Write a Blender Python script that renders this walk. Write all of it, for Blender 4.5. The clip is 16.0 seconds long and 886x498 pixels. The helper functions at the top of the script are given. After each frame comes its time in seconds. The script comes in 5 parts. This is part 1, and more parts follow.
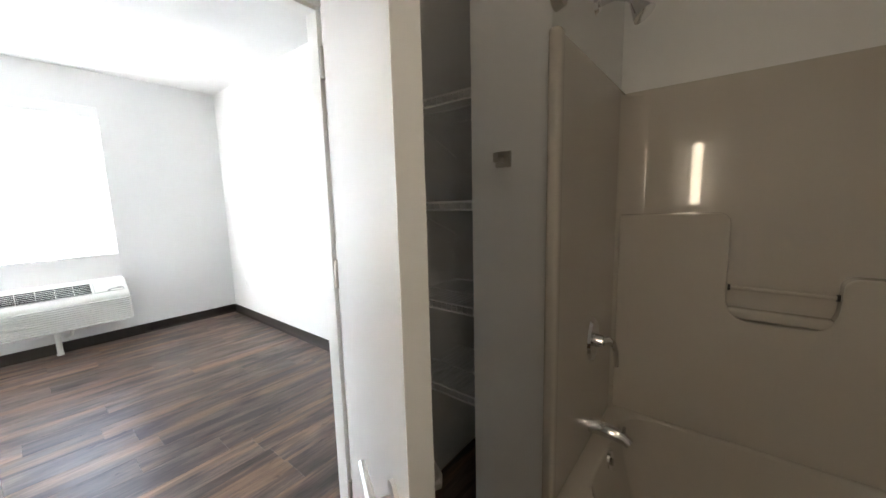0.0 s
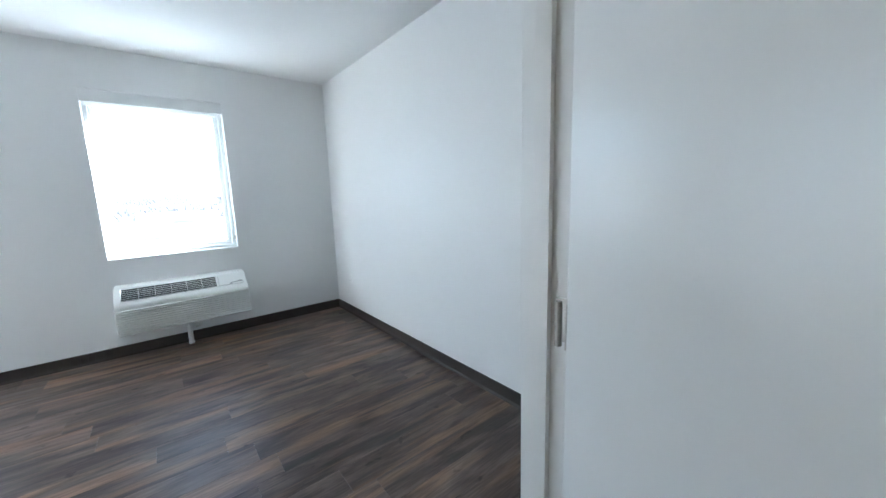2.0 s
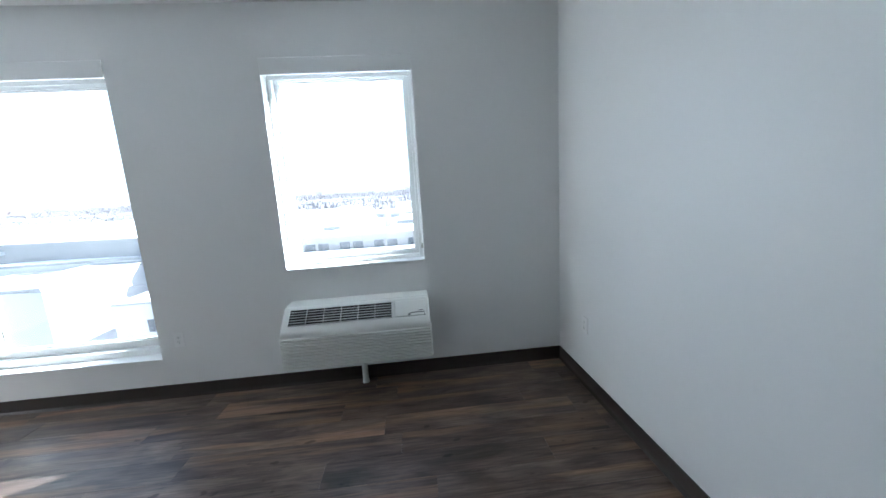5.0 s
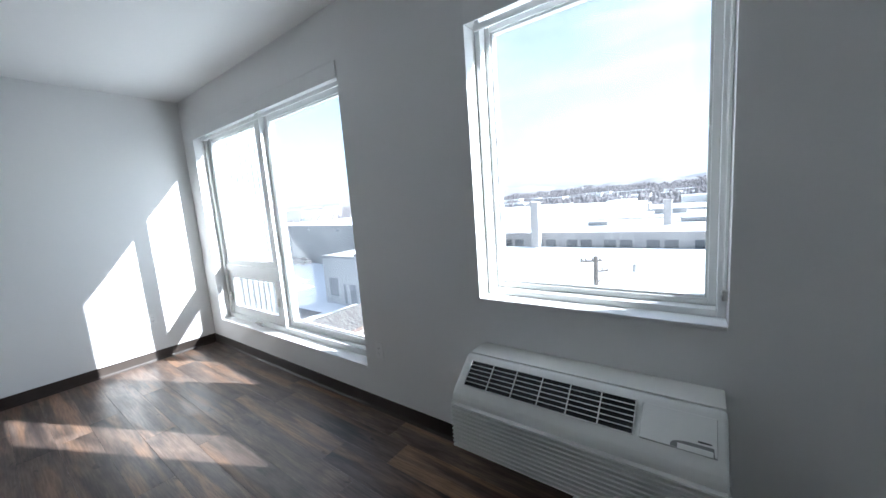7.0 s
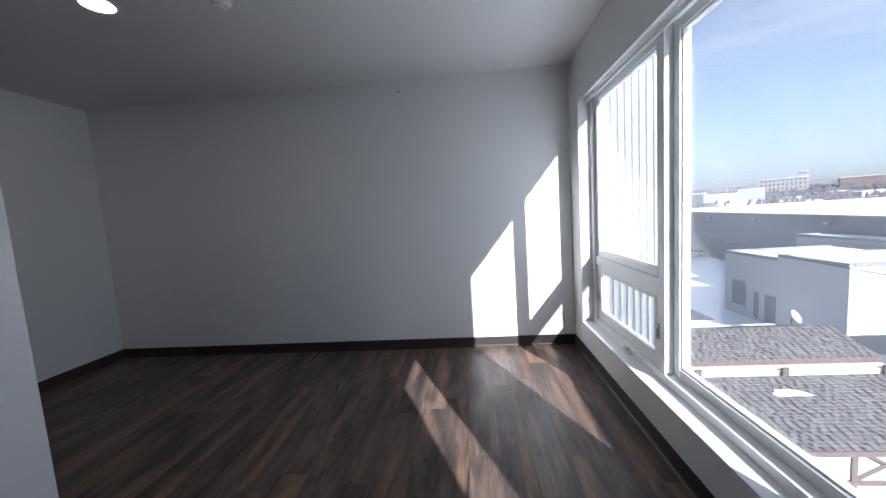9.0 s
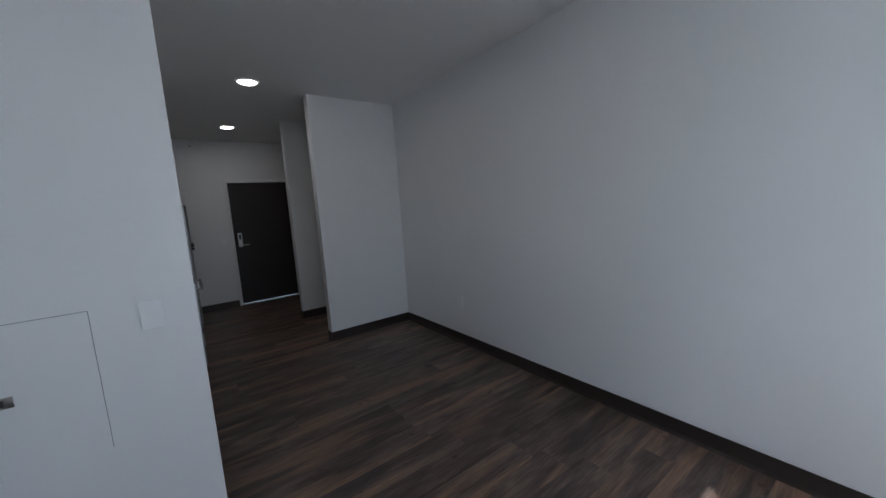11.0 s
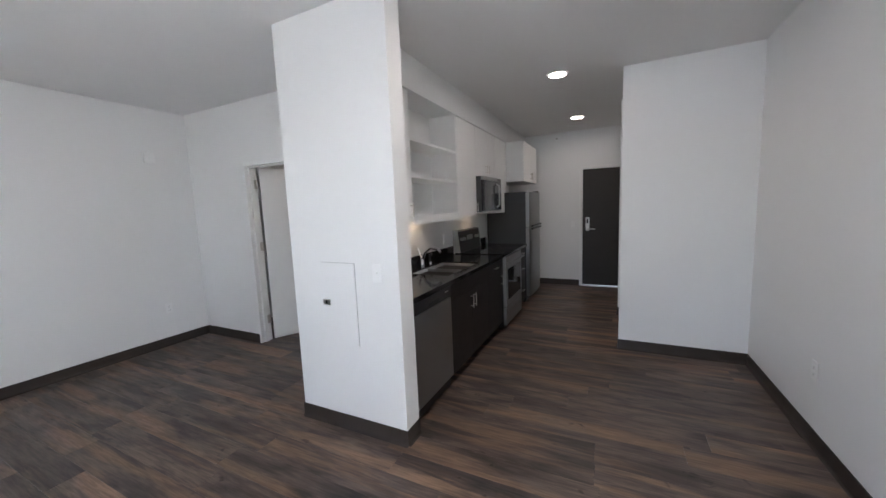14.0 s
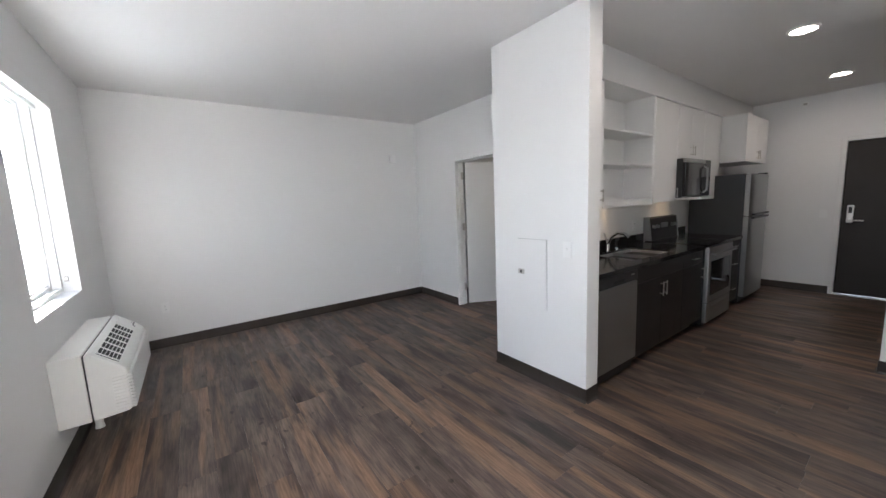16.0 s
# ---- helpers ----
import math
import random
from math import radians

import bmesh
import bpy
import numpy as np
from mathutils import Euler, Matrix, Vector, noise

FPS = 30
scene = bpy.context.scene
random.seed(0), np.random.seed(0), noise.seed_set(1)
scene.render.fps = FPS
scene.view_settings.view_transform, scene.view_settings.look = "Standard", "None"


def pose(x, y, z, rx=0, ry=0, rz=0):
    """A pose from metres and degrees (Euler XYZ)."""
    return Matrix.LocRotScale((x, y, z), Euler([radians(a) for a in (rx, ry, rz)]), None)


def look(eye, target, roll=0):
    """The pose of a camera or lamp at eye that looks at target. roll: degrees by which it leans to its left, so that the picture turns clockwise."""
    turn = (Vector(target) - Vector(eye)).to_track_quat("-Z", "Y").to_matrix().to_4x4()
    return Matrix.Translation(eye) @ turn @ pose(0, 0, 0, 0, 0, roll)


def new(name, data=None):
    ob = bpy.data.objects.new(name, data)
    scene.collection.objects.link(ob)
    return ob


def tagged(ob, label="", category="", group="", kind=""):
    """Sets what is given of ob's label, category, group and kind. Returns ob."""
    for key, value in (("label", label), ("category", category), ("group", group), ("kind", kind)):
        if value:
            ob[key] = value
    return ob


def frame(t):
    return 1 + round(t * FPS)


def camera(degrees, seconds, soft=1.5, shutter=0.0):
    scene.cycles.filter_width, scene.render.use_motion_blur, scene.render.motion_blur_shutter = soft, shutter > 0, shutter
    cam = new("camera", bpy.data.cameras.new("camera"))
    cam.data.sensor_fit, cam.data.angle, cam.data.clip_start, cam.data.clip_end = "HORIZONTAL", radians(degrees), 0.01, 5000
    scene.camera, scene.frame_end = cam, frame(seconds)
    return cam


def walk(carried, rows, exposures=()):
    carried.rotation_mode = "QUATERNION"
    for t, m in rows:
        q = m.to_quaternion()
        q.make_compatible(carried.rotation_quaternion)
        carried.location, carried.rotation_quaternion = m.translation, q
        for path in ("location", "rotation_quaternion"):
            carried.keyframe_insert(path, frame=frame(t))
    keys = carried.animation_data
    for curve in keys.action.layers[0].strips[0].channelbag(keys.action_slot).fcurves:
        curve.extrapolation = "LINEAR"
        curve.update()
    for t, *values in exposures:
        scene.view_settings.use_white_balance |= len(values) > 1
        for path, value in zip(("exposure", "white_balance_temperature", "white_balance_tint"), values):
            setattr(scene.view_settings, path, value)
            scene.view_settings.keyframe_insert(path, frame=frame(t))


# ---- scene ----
cam = camera(103.3, 16.0)
PATH = [
    (0, (-1.778, -4.968, 1.379), (-0.234, -3.726, 1.107), -1.4),
    (0.5, (-1.812, -4.886, 1.379), (-0.318, -3.588, 1.087), -1.5),
    (1, (-1.763, -4.695, 1.37), (-0.473, -3.197, 1.071), -2.0),
    (1.5, (-1.75, -4.497, 1.373), (-0.514, -2.953, 1.079), -2.1),
    (2, (-1.702, -4.309, 1.416), (-0.464, -2.77, 1.102), -1.8),
    (2.5, (-1.592, -4.096, 1.447), (-0.365, -2.55, 1.123), -1.6),
    (3, (-1.495, -3.86, 1.466), (-0.302, -2.29, 1.132), -1.6),
    (3.5, (-1.408, -3.581, 1.473), (-0.418, -1.877, 1.132), -2.0),
    (4, (-1.323, -3.265, 1.458), (-0.622, -1.425, 1.106), -2.5),
    (6.5, (-1.01, -1.805, 1.413), (-1.791, 0.015, 1.142), -4.2),
    (7, (-1.15, -1.563, 1.436), (-2.34, 0.024, 1.174), -4.3),
    (7.5, (-1.34, -1.372, 1.478), (-2.899, -0.148, 1.212), -4.4),
    (8, (-1.622, -1.156, 1.436), (-3.456, -0.397, 1.19), -4.4),
    (8.5, (-1.941, -1.053, 1.402), (-3.907, -0.756, 1.183), -4.1),
    (9, (-2.252, -0.978, 1.39), (-4.235, -1.153, 1.194), -3.7),
    (9.5, (-2.523, -0.992, 1.417), (-4.42, -1.591, 1.216), -3.3),
    (10, (-2.87, -0.895, 1.452), (-4.588, -1.895, 1.225), -3.6),
    (12.5, (-4.372, -1.41, 1.476), (-4.467, -3.394, 1.242), -2.9),
    (13, (-4.536, -1.386, 1.484), (-4.244, -3.352, 1.254), -2.7),
    (13.5, (-4.643, -1.301, 1.489), (-4.004, -3.181, 1.256), -2.5),
    (14, (-4.724, -1.178, 1.489), (-3.846, -2.96, 1.257), -2.3),
    (14.5, (-4.789, -1.031, 1.488), (-3.717, -2.702, 1.246), -2.2),
    (15, (-4.846, -0.905, 1.477), (-3.574, -2.428, 1.231), -2.3),
    (15.5, (-4.895, -0.814, 1.473), (-3.456, -2.181, 1.224), -2.4),
    (16, (-4.916, -0.739, 1.468), (-3.303, -1.894, 1.211), -2.4),
]
EXPOSURES = [(0, 4.8, 5980, 10), (0.5, 4.8, 5900, 10), (1, 4.6, 5620, 9), (1.5, 4.15, 5430, 7), (2, 3.65, 5300, 5), (3, 3.35, 5280, 4), (4, 3.05, 5280, 4), (6.5, 2.52, 5480, 8), (7, 2.1, 5500, 8), (8, 1.6, 5480, 10), (9, 1.35, 5520, 14), (10, 1.38, 5400, 10), (12.5, 2.8, 5740, 14), (13.5, 3.1, 5880, 14), (14.5, 3.26, 5980, 14), (16, 3.24, 6060, 14)]
walk(cam, [(t, look(eye, target, roll)) for t, eye, target, roll in PATH], EXPOSURES)

# ---- daylight ----
SUN = Vector((2.12, 1.0, 1.256)).normalized()
world = bpy.data.worlds.new("sky")
scene.world = world
world.use_nodes = True
wn, wl = world.node_tree.nodes, world.node_tree.links
sky = wn.new("ShaderNodeTexSky")
sky.sky_type = "NISHITA"
sky.sun_disc = False
sky.sun_elevation = math.asin(SUN.z)
sky.sun_rotation = math.atan2(SUN.x, SUN.y)
sky.dust_density, sky.air_density, sky.ozone_density = 1.2, 1.0, 3.0
haze = wn.new("ShaderNodeHueSaturation")
haze.inputs["Saturation"].default_value = 0.50
wl.new(sky.outputs[0], haze.inputs["Color"])
wl.new(haze.outputs[0], wn["Background"].inputs[0])
wn["Background"].inputs[1].default_value = 0.078
sun = new("sun", bpy.data.lights.new("sun", "SUN"))
sun.data.energy, sun.data.angle, sun.data.color = 5.0, radians(0.5), (1.0, 0.95, 0.87)
sun.matrix_world = look((30, 12, 20), Vector((30, 12, 20)) - SUN)


# ---- helpers of this scene ----
def box(bm, x0, x1, y0, y1, z0, z1, bev=0.0, seg=2):
    """Adds a box; bev rounds its edges."""
    m = Matrix.LocRotScale(((x0 + x1) / 2, (y0 + y1) / 2, (z0 + z1) / 2), None, (abs(x1 - x0), abs(y1 - y0), abs(z1 - z0)))
    r = bmesh.ops.create_cube(bm, size=1, matrix=m)
    if bev:
        es = list({e for v in r["verts"] for e in v.link_edges})
        bmesh.ops.bevel(bm, geom=es, offset=bev, segments=seg, profile=0.5, affect="EDGES")
    return bm


def rod(bm, p, q, r, r2=None, seg=12):
    """Adds a round bar from p to q."""
    p, q = Vector(p), Vector(q)
    d = q - p
    m = Matrix.Translation((p + q) / 2) @ d.to_track_quat("Z", "Y").to_matrix().to_4x4()
    bmesh.ops.create_cone(bm, cap_ends=True, segments=seg, radius1=r, radius2=r if r2 is None else r2, depth=d.length, matrix=m)
    return bm


def prism(bm, pts, axis, a, b):
    """Extrudes a closed outline along an axis from a to b; pts are the two other coordinates in order."""
    def at(p, w):
        return {"x": (w, p[0], p[1]), "y": (p[0], w, p[1]), "z": (p[0], p[1], w)}[axis]
    lo = [bm.verts.new(at(p, a)) for p in pts]
    hi = [bm.verts.new(at(p, b)) for p in pts]
    n = len(pts)
    bm.faces.new(lo)
    bm.faces.new(hi[::-1])
    for i in range(n):
        bm.faces.new((lo[i], hi[i], hi[(i + 1) % n], lo[(i + 1) % n]))
    bmesh.ops.recalc_face_normals(bm, faces=bm.faces[:])
    return bm


def tube(bm, pts, r, seg=10):
    """Sweeps a round section along a line of points."""
    pts = [Vector(p) for p in pts]
    rings = []
    for i, p in enumerate(pts):
        d = (pts[min(i + 1, len(pts) - 1)] - pts[max(i - 1, 0)]).normalized()
        q = d.to_track_quat("Z", "Y")
        rr = r[i] if isinstance(r, (list, tuple)) else r
        rings.append([bm.verts.new(p + q @ Vector((math.cos(a) * rr, math.sin(a) * rr, 0))) for a in [2 * math.pi * k / seg for k in range(seg)]])
    for A, B in zip(rings, rings[1:]):
        best = min(range(seg), key=lambda o: sum((A[k].co - B[(k + o) % seg].co).length for k in range(seg)))
        for k in range(seg):
            bm.faces.new((A[k], A[(k + 1) % seg], B[(k + 1 + best) % seg], B[(k + best) % seg]))
    bm.faces.new(rings[0][::-1])
    bm.faces.new(rings[-1])
    bmesh.ops.recalc_face_normals(bm, faces=bm.faces[:])
    return bm


def B(*a, **k):
    return box(bmesh.new(), *a, **k)


def mesh_of(name, bm, material, smooth=None):
    me = bpy.data.meshes.new(name)
    bm.to_mesh(me)
    bm.free()
    me.materials.append(material)
    if smooth:
        me.polygons.foreach_set("use_smooth", [True] * len(me.polygons))
        lim, near = math.cos(radians(smooth)), {}
        for p in me.polygons:
            for v in p.vertices:
                near.setdefault(v, []).append((p.normal.copy(), p.area))
        out = []
        for p in me.polygons:
            for v in p.vertices:
                t = Vector((0, 0, 0))
                for nn, ar in near[v]:
                    if nn.dot(p.normal) > lim:
                        t += nn * ar
                out.append(t.normalized() if t.length > 0 else p.normal.copy())
        me.normals_split_custom_set(out)
    return me


def part(name, bm, material, parent, label="", smooth=35):
    ob = new(name, mesh_of(name, bm, material, smooth))
    ob.parent = parent
    return tagged(ob, label)


def thing(name, at, label, category, group="", kind="", rz=0):
    ob = new(name)
    ob.empty_display_size = 0.05
    ob.matrix_basis = pose(*at, 0, 0, rz)
    return tagged(ob, label, category, group, kind)


def solid(name, bm, material, label, category, group="", kind="structure", smooth=35):
    return tagged(new(name, mesh_of(name, bm, material, smooth)), label, category, group, kind)


# ---- materials ----
def mat(name, color, rough=0.5, metal=0.0, vary=0.06, scale=6.0, bump=0.0, bscale=120.0, spec=0.5, coat=0.0, rvary=0.05):
    m = bpy.data.materials.new(name)
    m.use_nodes = True
    n, l = m.node_tree.nodes, m.node_tree.links
    b = n["Principled BSDF"]
    b.inputs["Roughness"].default_value = rough
    b.inputs["Metallic"].default_value = metal
    b.inputs["Specular IOR Level"].default_value = spec
    b.inputs["Coat Weight"].default_value = coat
    co = n.new("ShaderNodeTexCoord")
    big = n.new("ShaderNodeTexNoise")
    big.inputs["Scale"].default_value, big.inputs["Detail"].default_value = scale, 6
    l.new(co.outputs["Object"], big.inputs["Vector"])
    ramp = n.new("ShaderNodeMapRange")
    ramp.inputs["To Min"].default_value, ramp.inputs["To Max"].default_value = 1 - vary, 1 + vary
    l.new(big.outputs["Fac"], ramp.inputs["Value"])
    mul = n.new("ShaderNodeVectorMath")
    mul.operation = "SCALE"
    mul.inputs[0].default_value = color
    l.new(ramp.outputs[0], mul.inputs["Scale"])
    l.new(mul.outputs[0], b.inputs["Base Color"])
    rr = n.new("ShaderNodeMapRange")
    rr.inputs["To Min"].default_value, rr.inputs["To Max"].default_value = max(rough - rvary, 0), min(rough + rvary, 1)
    l.new(big.outputs["Fac"], rr.inputs["Value"])
    l.new(rr.outputs[0], b.inputs["Roughness"])
    if bump:
        fine = n.new("ShaderNodeTexNoise")
        fine.inputs["Scale"].default_value, fine.inputs["Detail"].default_value = bscale, 3
        l.new(co.outputs["Object"], fine.inputs["Vector"])
        bp = n.new("ShaderNodeBump")
        bp.inputs["Strength"].default_value, bp.inputs["Distance"].default_value = bump, 0.002
        l.new(fine.outputs["Fac"], bp.inputs["Height"])
        l.new(bp.outputs[0], b.inputs["Normal"])
    return m


def emitter(name, color, strength):
    m = bpy.data.materials.new(name)
    m.use_nodes = True
    b = m.node_tree.nodes["Principled BSDF"]
    b.inputs["Emission Color"].default_value = (*color, 1)
    b.inputs["Emission Strength"].default_value = strength
    return m


def plank_material():
    """Vinyl planks: weathered grey-brown oak with long tan and near-black flames along the grain."""
    m = bpy.data.materials.new("vinyl_plank")
    m.use_nodes = True
    n, l = m.node_tree.nodes, m.node_tree.links
    b = n["Principled BSDF"]
    b.inputs["Specular IOR Level"].default_value = 0.30
    co, info = n.new("ShaderNodeTexCoord"), n.new("ShaderNodeObjectInfo")
    off = n.new("ShaderNodeVectorMath")
    off.operation = "SCALE"
    off.inputs[0].default_value = (37.0, 53.0, 11.0)
    l.new(info.outputs["Random"], off.inputs["Scale"])
    shift = n.new("ShaderNodeVectorMath")
    shift.operation = "ADD"
    l.new(co.outputs["Object"], shift.inputs[0])
    l.new(off.outputs[0], shift.inputs[1])

    def grain(sx, sy, detail, dist, at=0.0):
        mp = n.new("ShaderNodeMapping")
        mp.inputs["Scale"].default_value = (sx, sy, 1)
        mp.inputs["Location"].default_value = (at, at * 1.7, at)
        t = n.new("ShaderNodeTexNoise")
        t.inputs["Scale"].default_value, t.inputs["Detail"].default_value = 1, detail
        t.inputs["Distortion"].default_value = dist
        l.new(shift.outputs[0], mp.inputs["Vector"])
        l.new(mp.outputs[0], t.inputs["Vector"])
        return t.outputs["Fac"]

    def ranged(value, a, b_, lo, hi):
        r = n.new("ShaderNodeMapRange")
        r.interpolation_type = "SMOOTHSTEP"
        for k, v in (("From Min", a), ("From Max", b_), ("To Min", lo), ("To Max", hi)):
            r.inputs[k].default_value = v
        l.new(value, r.inputs["Value"])
        return r.outputs[0]

    def blend(fac, a, color):
        x = n.new("ShaderNodeMix")
        x.data_type = "RGBA"
        l.new(fac, x.inputs["Factor"])
        l.new(a, x.inputs["A"])
        x.inputs["B"].default_value = color
        return x.outputs["Result"]

    def scaled(a, fac):
        v = n.new("ShaderNodeVectorMath")
        v.operation = "SCALE"
        l.new(a, v.inputs[0])
        l.new(fac, v.inputs["Scale"])
        return v.outputs[0]
    ground = n.new("ShaderNodeValToRGB")
    ground.color_ramp.elements[0].position, ground.color_ramp.elements[0].color = 0.36, (0.056, 0.042, 0.036, 1)
    ground.color_ramp.elements[1].position, ground.color_ramp.elements[1].color = 0.64, (0.152, 0.109, 0.086, 1)
    l.new(grain(2.4, 9.0, 9, 0.6), ground.inputs[0])
    colour = blend(ranged(grain(0.75, 8.5, 4, 0.35, 3.0), 0.50, 0.66, 0.0, 0.85), ground.outputs[0], (0.232, 0.142, 0.090, 1))
    colour = blend(ranged(grain(0.9, 10.0, 5, 0.5, 9.0), 0.57, 0.70, 0.0, 0.75), colour, (0.036, 0.030, 0.030, 1))
    fine = grain(7, 110, 4, 0.5)
    colour = scaled(colour, ranged(fine, 0.3, 0.7, 0.74, 1.22))
    colour = scaled(colour, ranged(info.outputs["Random"], 0.0, 1.0, 0.82, 1.22))
    knot = grain(9.0, 14.0, 2, 0.3, 5.0)
    colour = scaled(colour, ranged(knot, 0.68, 0.76, 1.0, 0.45))
    l.new(colour, b.inputs["Base Color"])
    l.new(ranged(grain(2.0, 20.0, 4, 0.5, 2.0), 0.3, 0.7, 0.29, 0.45), b.inputs["Roughness"])
    bp = n.new("ShaderNodeBump")
    bp.inputs["Strength"].default_value, bp.inputs["Distance"].default_value = 0.2, 0.001
    l.new(fine, bp.inputs["Height"])
    l.new(bp.outputs[0], b.inputs["Normal"])
    return m


def glass_material():
    m = bpy.data.materials.new("clear_glass")
    m.use_nodes = True
    n, l = m.node_tree.nodes, m.node_tree.links
    out = n["Material Output"]
    n.remove(n["Principled BSDF"])
    tr, gl, mx, fr, pw, ad = n.new("ShaderNodeBsdfTransparent"), n.new("ShaderNodeBsdfGlossy"), n.new("ShaderNodeMixShader"), n.new("ShaderNodeLayerWeight"), n.new("ShaderNodeMath"), n.new("ShaderNodeMath")
    pw.operation, ad.operation = "POWER", "MULTIPLY_ADD"
    pw.inputs[1].default_value, ad.inputs[1].default_value, ad.inputs[2].default_value = 5.0, 0.9, 0.03
    tr.inputs[0].default_value = (0.95, 0.97, 0.97, 1)
    gl.inputs["Roughness"].default_value = 0.0
    fr.inputs[0].default_value = 0.5
    l.new(fr.outputs["Facing"], pw.inputs[0])
    l.new(pw.outputs[0], ad.inputs[0])
    l.new(ad.outputs[0], mx.inputs[0])
    l.new(tr.outputs[0], mx.inputs[1])
    l.new(gl.outputs[0], mx.inputs[2])
    # outside film of dust and dried drops, also adding the view's milky haze
    film, dust, co = n.new("ShaderNodeBsdfTranslucent"), n.new("ShaderNodeMixShader"), n.new("ShaderNodeTexCoord")
    film.inputs[0].default_value = (0.92, 0.93, 0.95, 1)
    dirt_haze, amount = n.new("ShaderNodeTexNoise"), n.new("ShaderNodeMapRange")
    dirt_haze.inputs["Scale"].default_value, dirt_haze.inputs["Detail"].default_value, dirt_haze.inputs["Roughness"].default_value = 3.5, 9, 0.7
    amount.inputs["From Min"].default_value, amount.inputs["From Max"].default_value = 0.35, 0.75
    amount.inputs["To Min"].default_value, amount.inputs["To Max"].default_value = 0.012, 0.036
    l.new(co.outputs["Object"], dirt_haze.inputs["Vector"])
    l.new(dirt_haze.outputs["Fac"], amount.inputs["Value"])
    l.new(amount.outputs[0], dust.inputs[0])
    l.new(mx.outputs[0], dust.inputs[1])
    l.new(film.outputs[0], dust.inputs[2])
    l.new(dust.outputs[0], out.inputs[0])
    return m


def screen_material():
    """Fine grey insect mesh, about half open."""
    m = bpy.data.materials.new("insect_mesh")
    m.use_nodes = True
    n, l = m.node_tree.nodes, m.node_tree.links
    b = n["Principled BSDF"]
    b.inputs["Base Color"].default_value = (0.30, 0.305, 0.31, 1)
    b.inputs["Roughness"].default_value = 0.6
    tr, mx = n.new("ShaderNodeBsdfTransparent"), n.new("ShaderNodeMixShader")
    mx.inputs[0].default_value = 0.34
    l.new(tr.outputs[0], mx.inputs[1])
    l.new(b.outputs[0], mx.inputs[2])
    l.new(mx.outputs[0], n["Material Output"].inputs[0])
    return m


WALL = mat("wall_paint", (0.82, 0.82, 0.81), 0.40, vary=0.02, scale=1.2, bump=0.12, bscale=260)
CEIL = mat("ceiling_paint", (0.83, 0.83, 0.82), 0.85, vary=0.02, scale=1.5, bump=0.2, bscale=180)
TRIM = mat("white_trim", (0.84, 0.84, 0.83), 0.40, vary=0.02)
SCREEN = screen_material()
VINYL = mat("window_vinyl", (0.85, 0.86, 0.85), 0.36, vary=0.02)
BASE = mat("cove_base", (0.040, 0.031, 0.026), 0.42, vary=0.15, scale=9, spec=0.4)
PLANK = plank_material()
GLASS = glass_material()
SUBFLOOR = mat("subfloor", (0.02, 0.016, 0.014), 0.8)

# ---- the shell ----
H = 2.727          # ceiling
XL, YE = -5.8, -7.85    # far side wall and entry wall


def wall_x(name, y0, y1, x0, x1, holes, label):
    """A wall along x between y0 and y1; holes are (x0, x1, z0, z1)."""
    bm = bmesh.new()
    xs = sorted({x0, x1, *[h[0] for h in holes], *[h[1] for h in holes]})
    for a, b in zip(xs, xs[1:]):
        cut = [h for h in holes if h[0] <= a and h[1] >= b]
        if not cut:
            box(bm, a, b, y0, y1, 0, H)
        for h in cut:
            if h[2] > 0:
                box(bm, a, b, y0, y1, 0, h[2])
            box(bm, a, b, y0, y1, h[3], H)
    bmesh.ops.remove_doubles(bm, verts=bm.verts[:], dist=0.0005)
    seen, dead = {}, []
    for f in bm.faces:
        k = tuple(round(c, 3) for c in f.calc_center_median())
        if k in seen:
            dead += [f, seen[k]]
        seen[k] = f
    bmesh.ops.delete(bm, geom=list(set(dead)), context="FACES_ONLY")
    return solid(name, bm, WALL, label, "wall")


WIN_A = (-2.10, -1.07, 0.90, 2.385)
WIN_B = (-5.54, -3.08, 0.295, 2.40)
wall_x("wall_north", 0, 0.22, XL - 0.15, 0.15, [WIN_A, WIN_B], "smooth white painted outside wall with two window openings")
solid("wall_east", B(0, 0.15, -6.7, 0, 0, H), WALL, "smooth white painted side wall", "wall")
solid("wall_west", B(XL - 0.15, XL, YE - 0.15, 0, 0, H), WALL, "long smooth white painted side wall", "wall")
wall_x("wall_bathroom", -3.91, -3.79, -2.68, 0, [(-1.915, -1.0, 0, 2.08)], "white painted partition with the bathroom doorway")
solid("wall_kitchen", B(-2.9, -2.68, YE, -3.06, 0, H), WALL, "white painted partition behind the kitchen units", "wall")
solid("wall_panel_end", B(-3.57, -2.68, -3.06, -2.91, 0, H, bev=0.004), WALL, "white wall end beside the kitchen holding the electric panel", "wall")
wall_x("wall_entry", YE - 0.15, YE, XL, -2.68, [(-5.17, -4.16, 0, 2.11)], "white painted wall with the dark entry door")
solid("wall_closet_near", B(XL, -4.775, -5.13, -5.01, 0, H, bev=0.004), WALL, "white painted closet end wall", "wall")
solid("wall_closet_far", B(XL, -4.775, -6.33, -6.21, 0, H, bev=0.004), WALL, "white painted closet end wall near the entry", "wall")
solid("wall_bath_south", B(-2.68, 0, -6.7, -6.55, 0, H), WALL, "painted bathroom wall", "wall")
solid("ceiling", B(XL - 0.15, 0.15, YE - 0.15, 0.22, H, H + 0.2), CEIL, "flat matt white painted ceiling", "ceiling")
solid("soffit", B(-3.215, -2.9, YE, -3.06, 2.452, H), WALL, "white drywall soffit over the kitchen cabinets", "soffit")
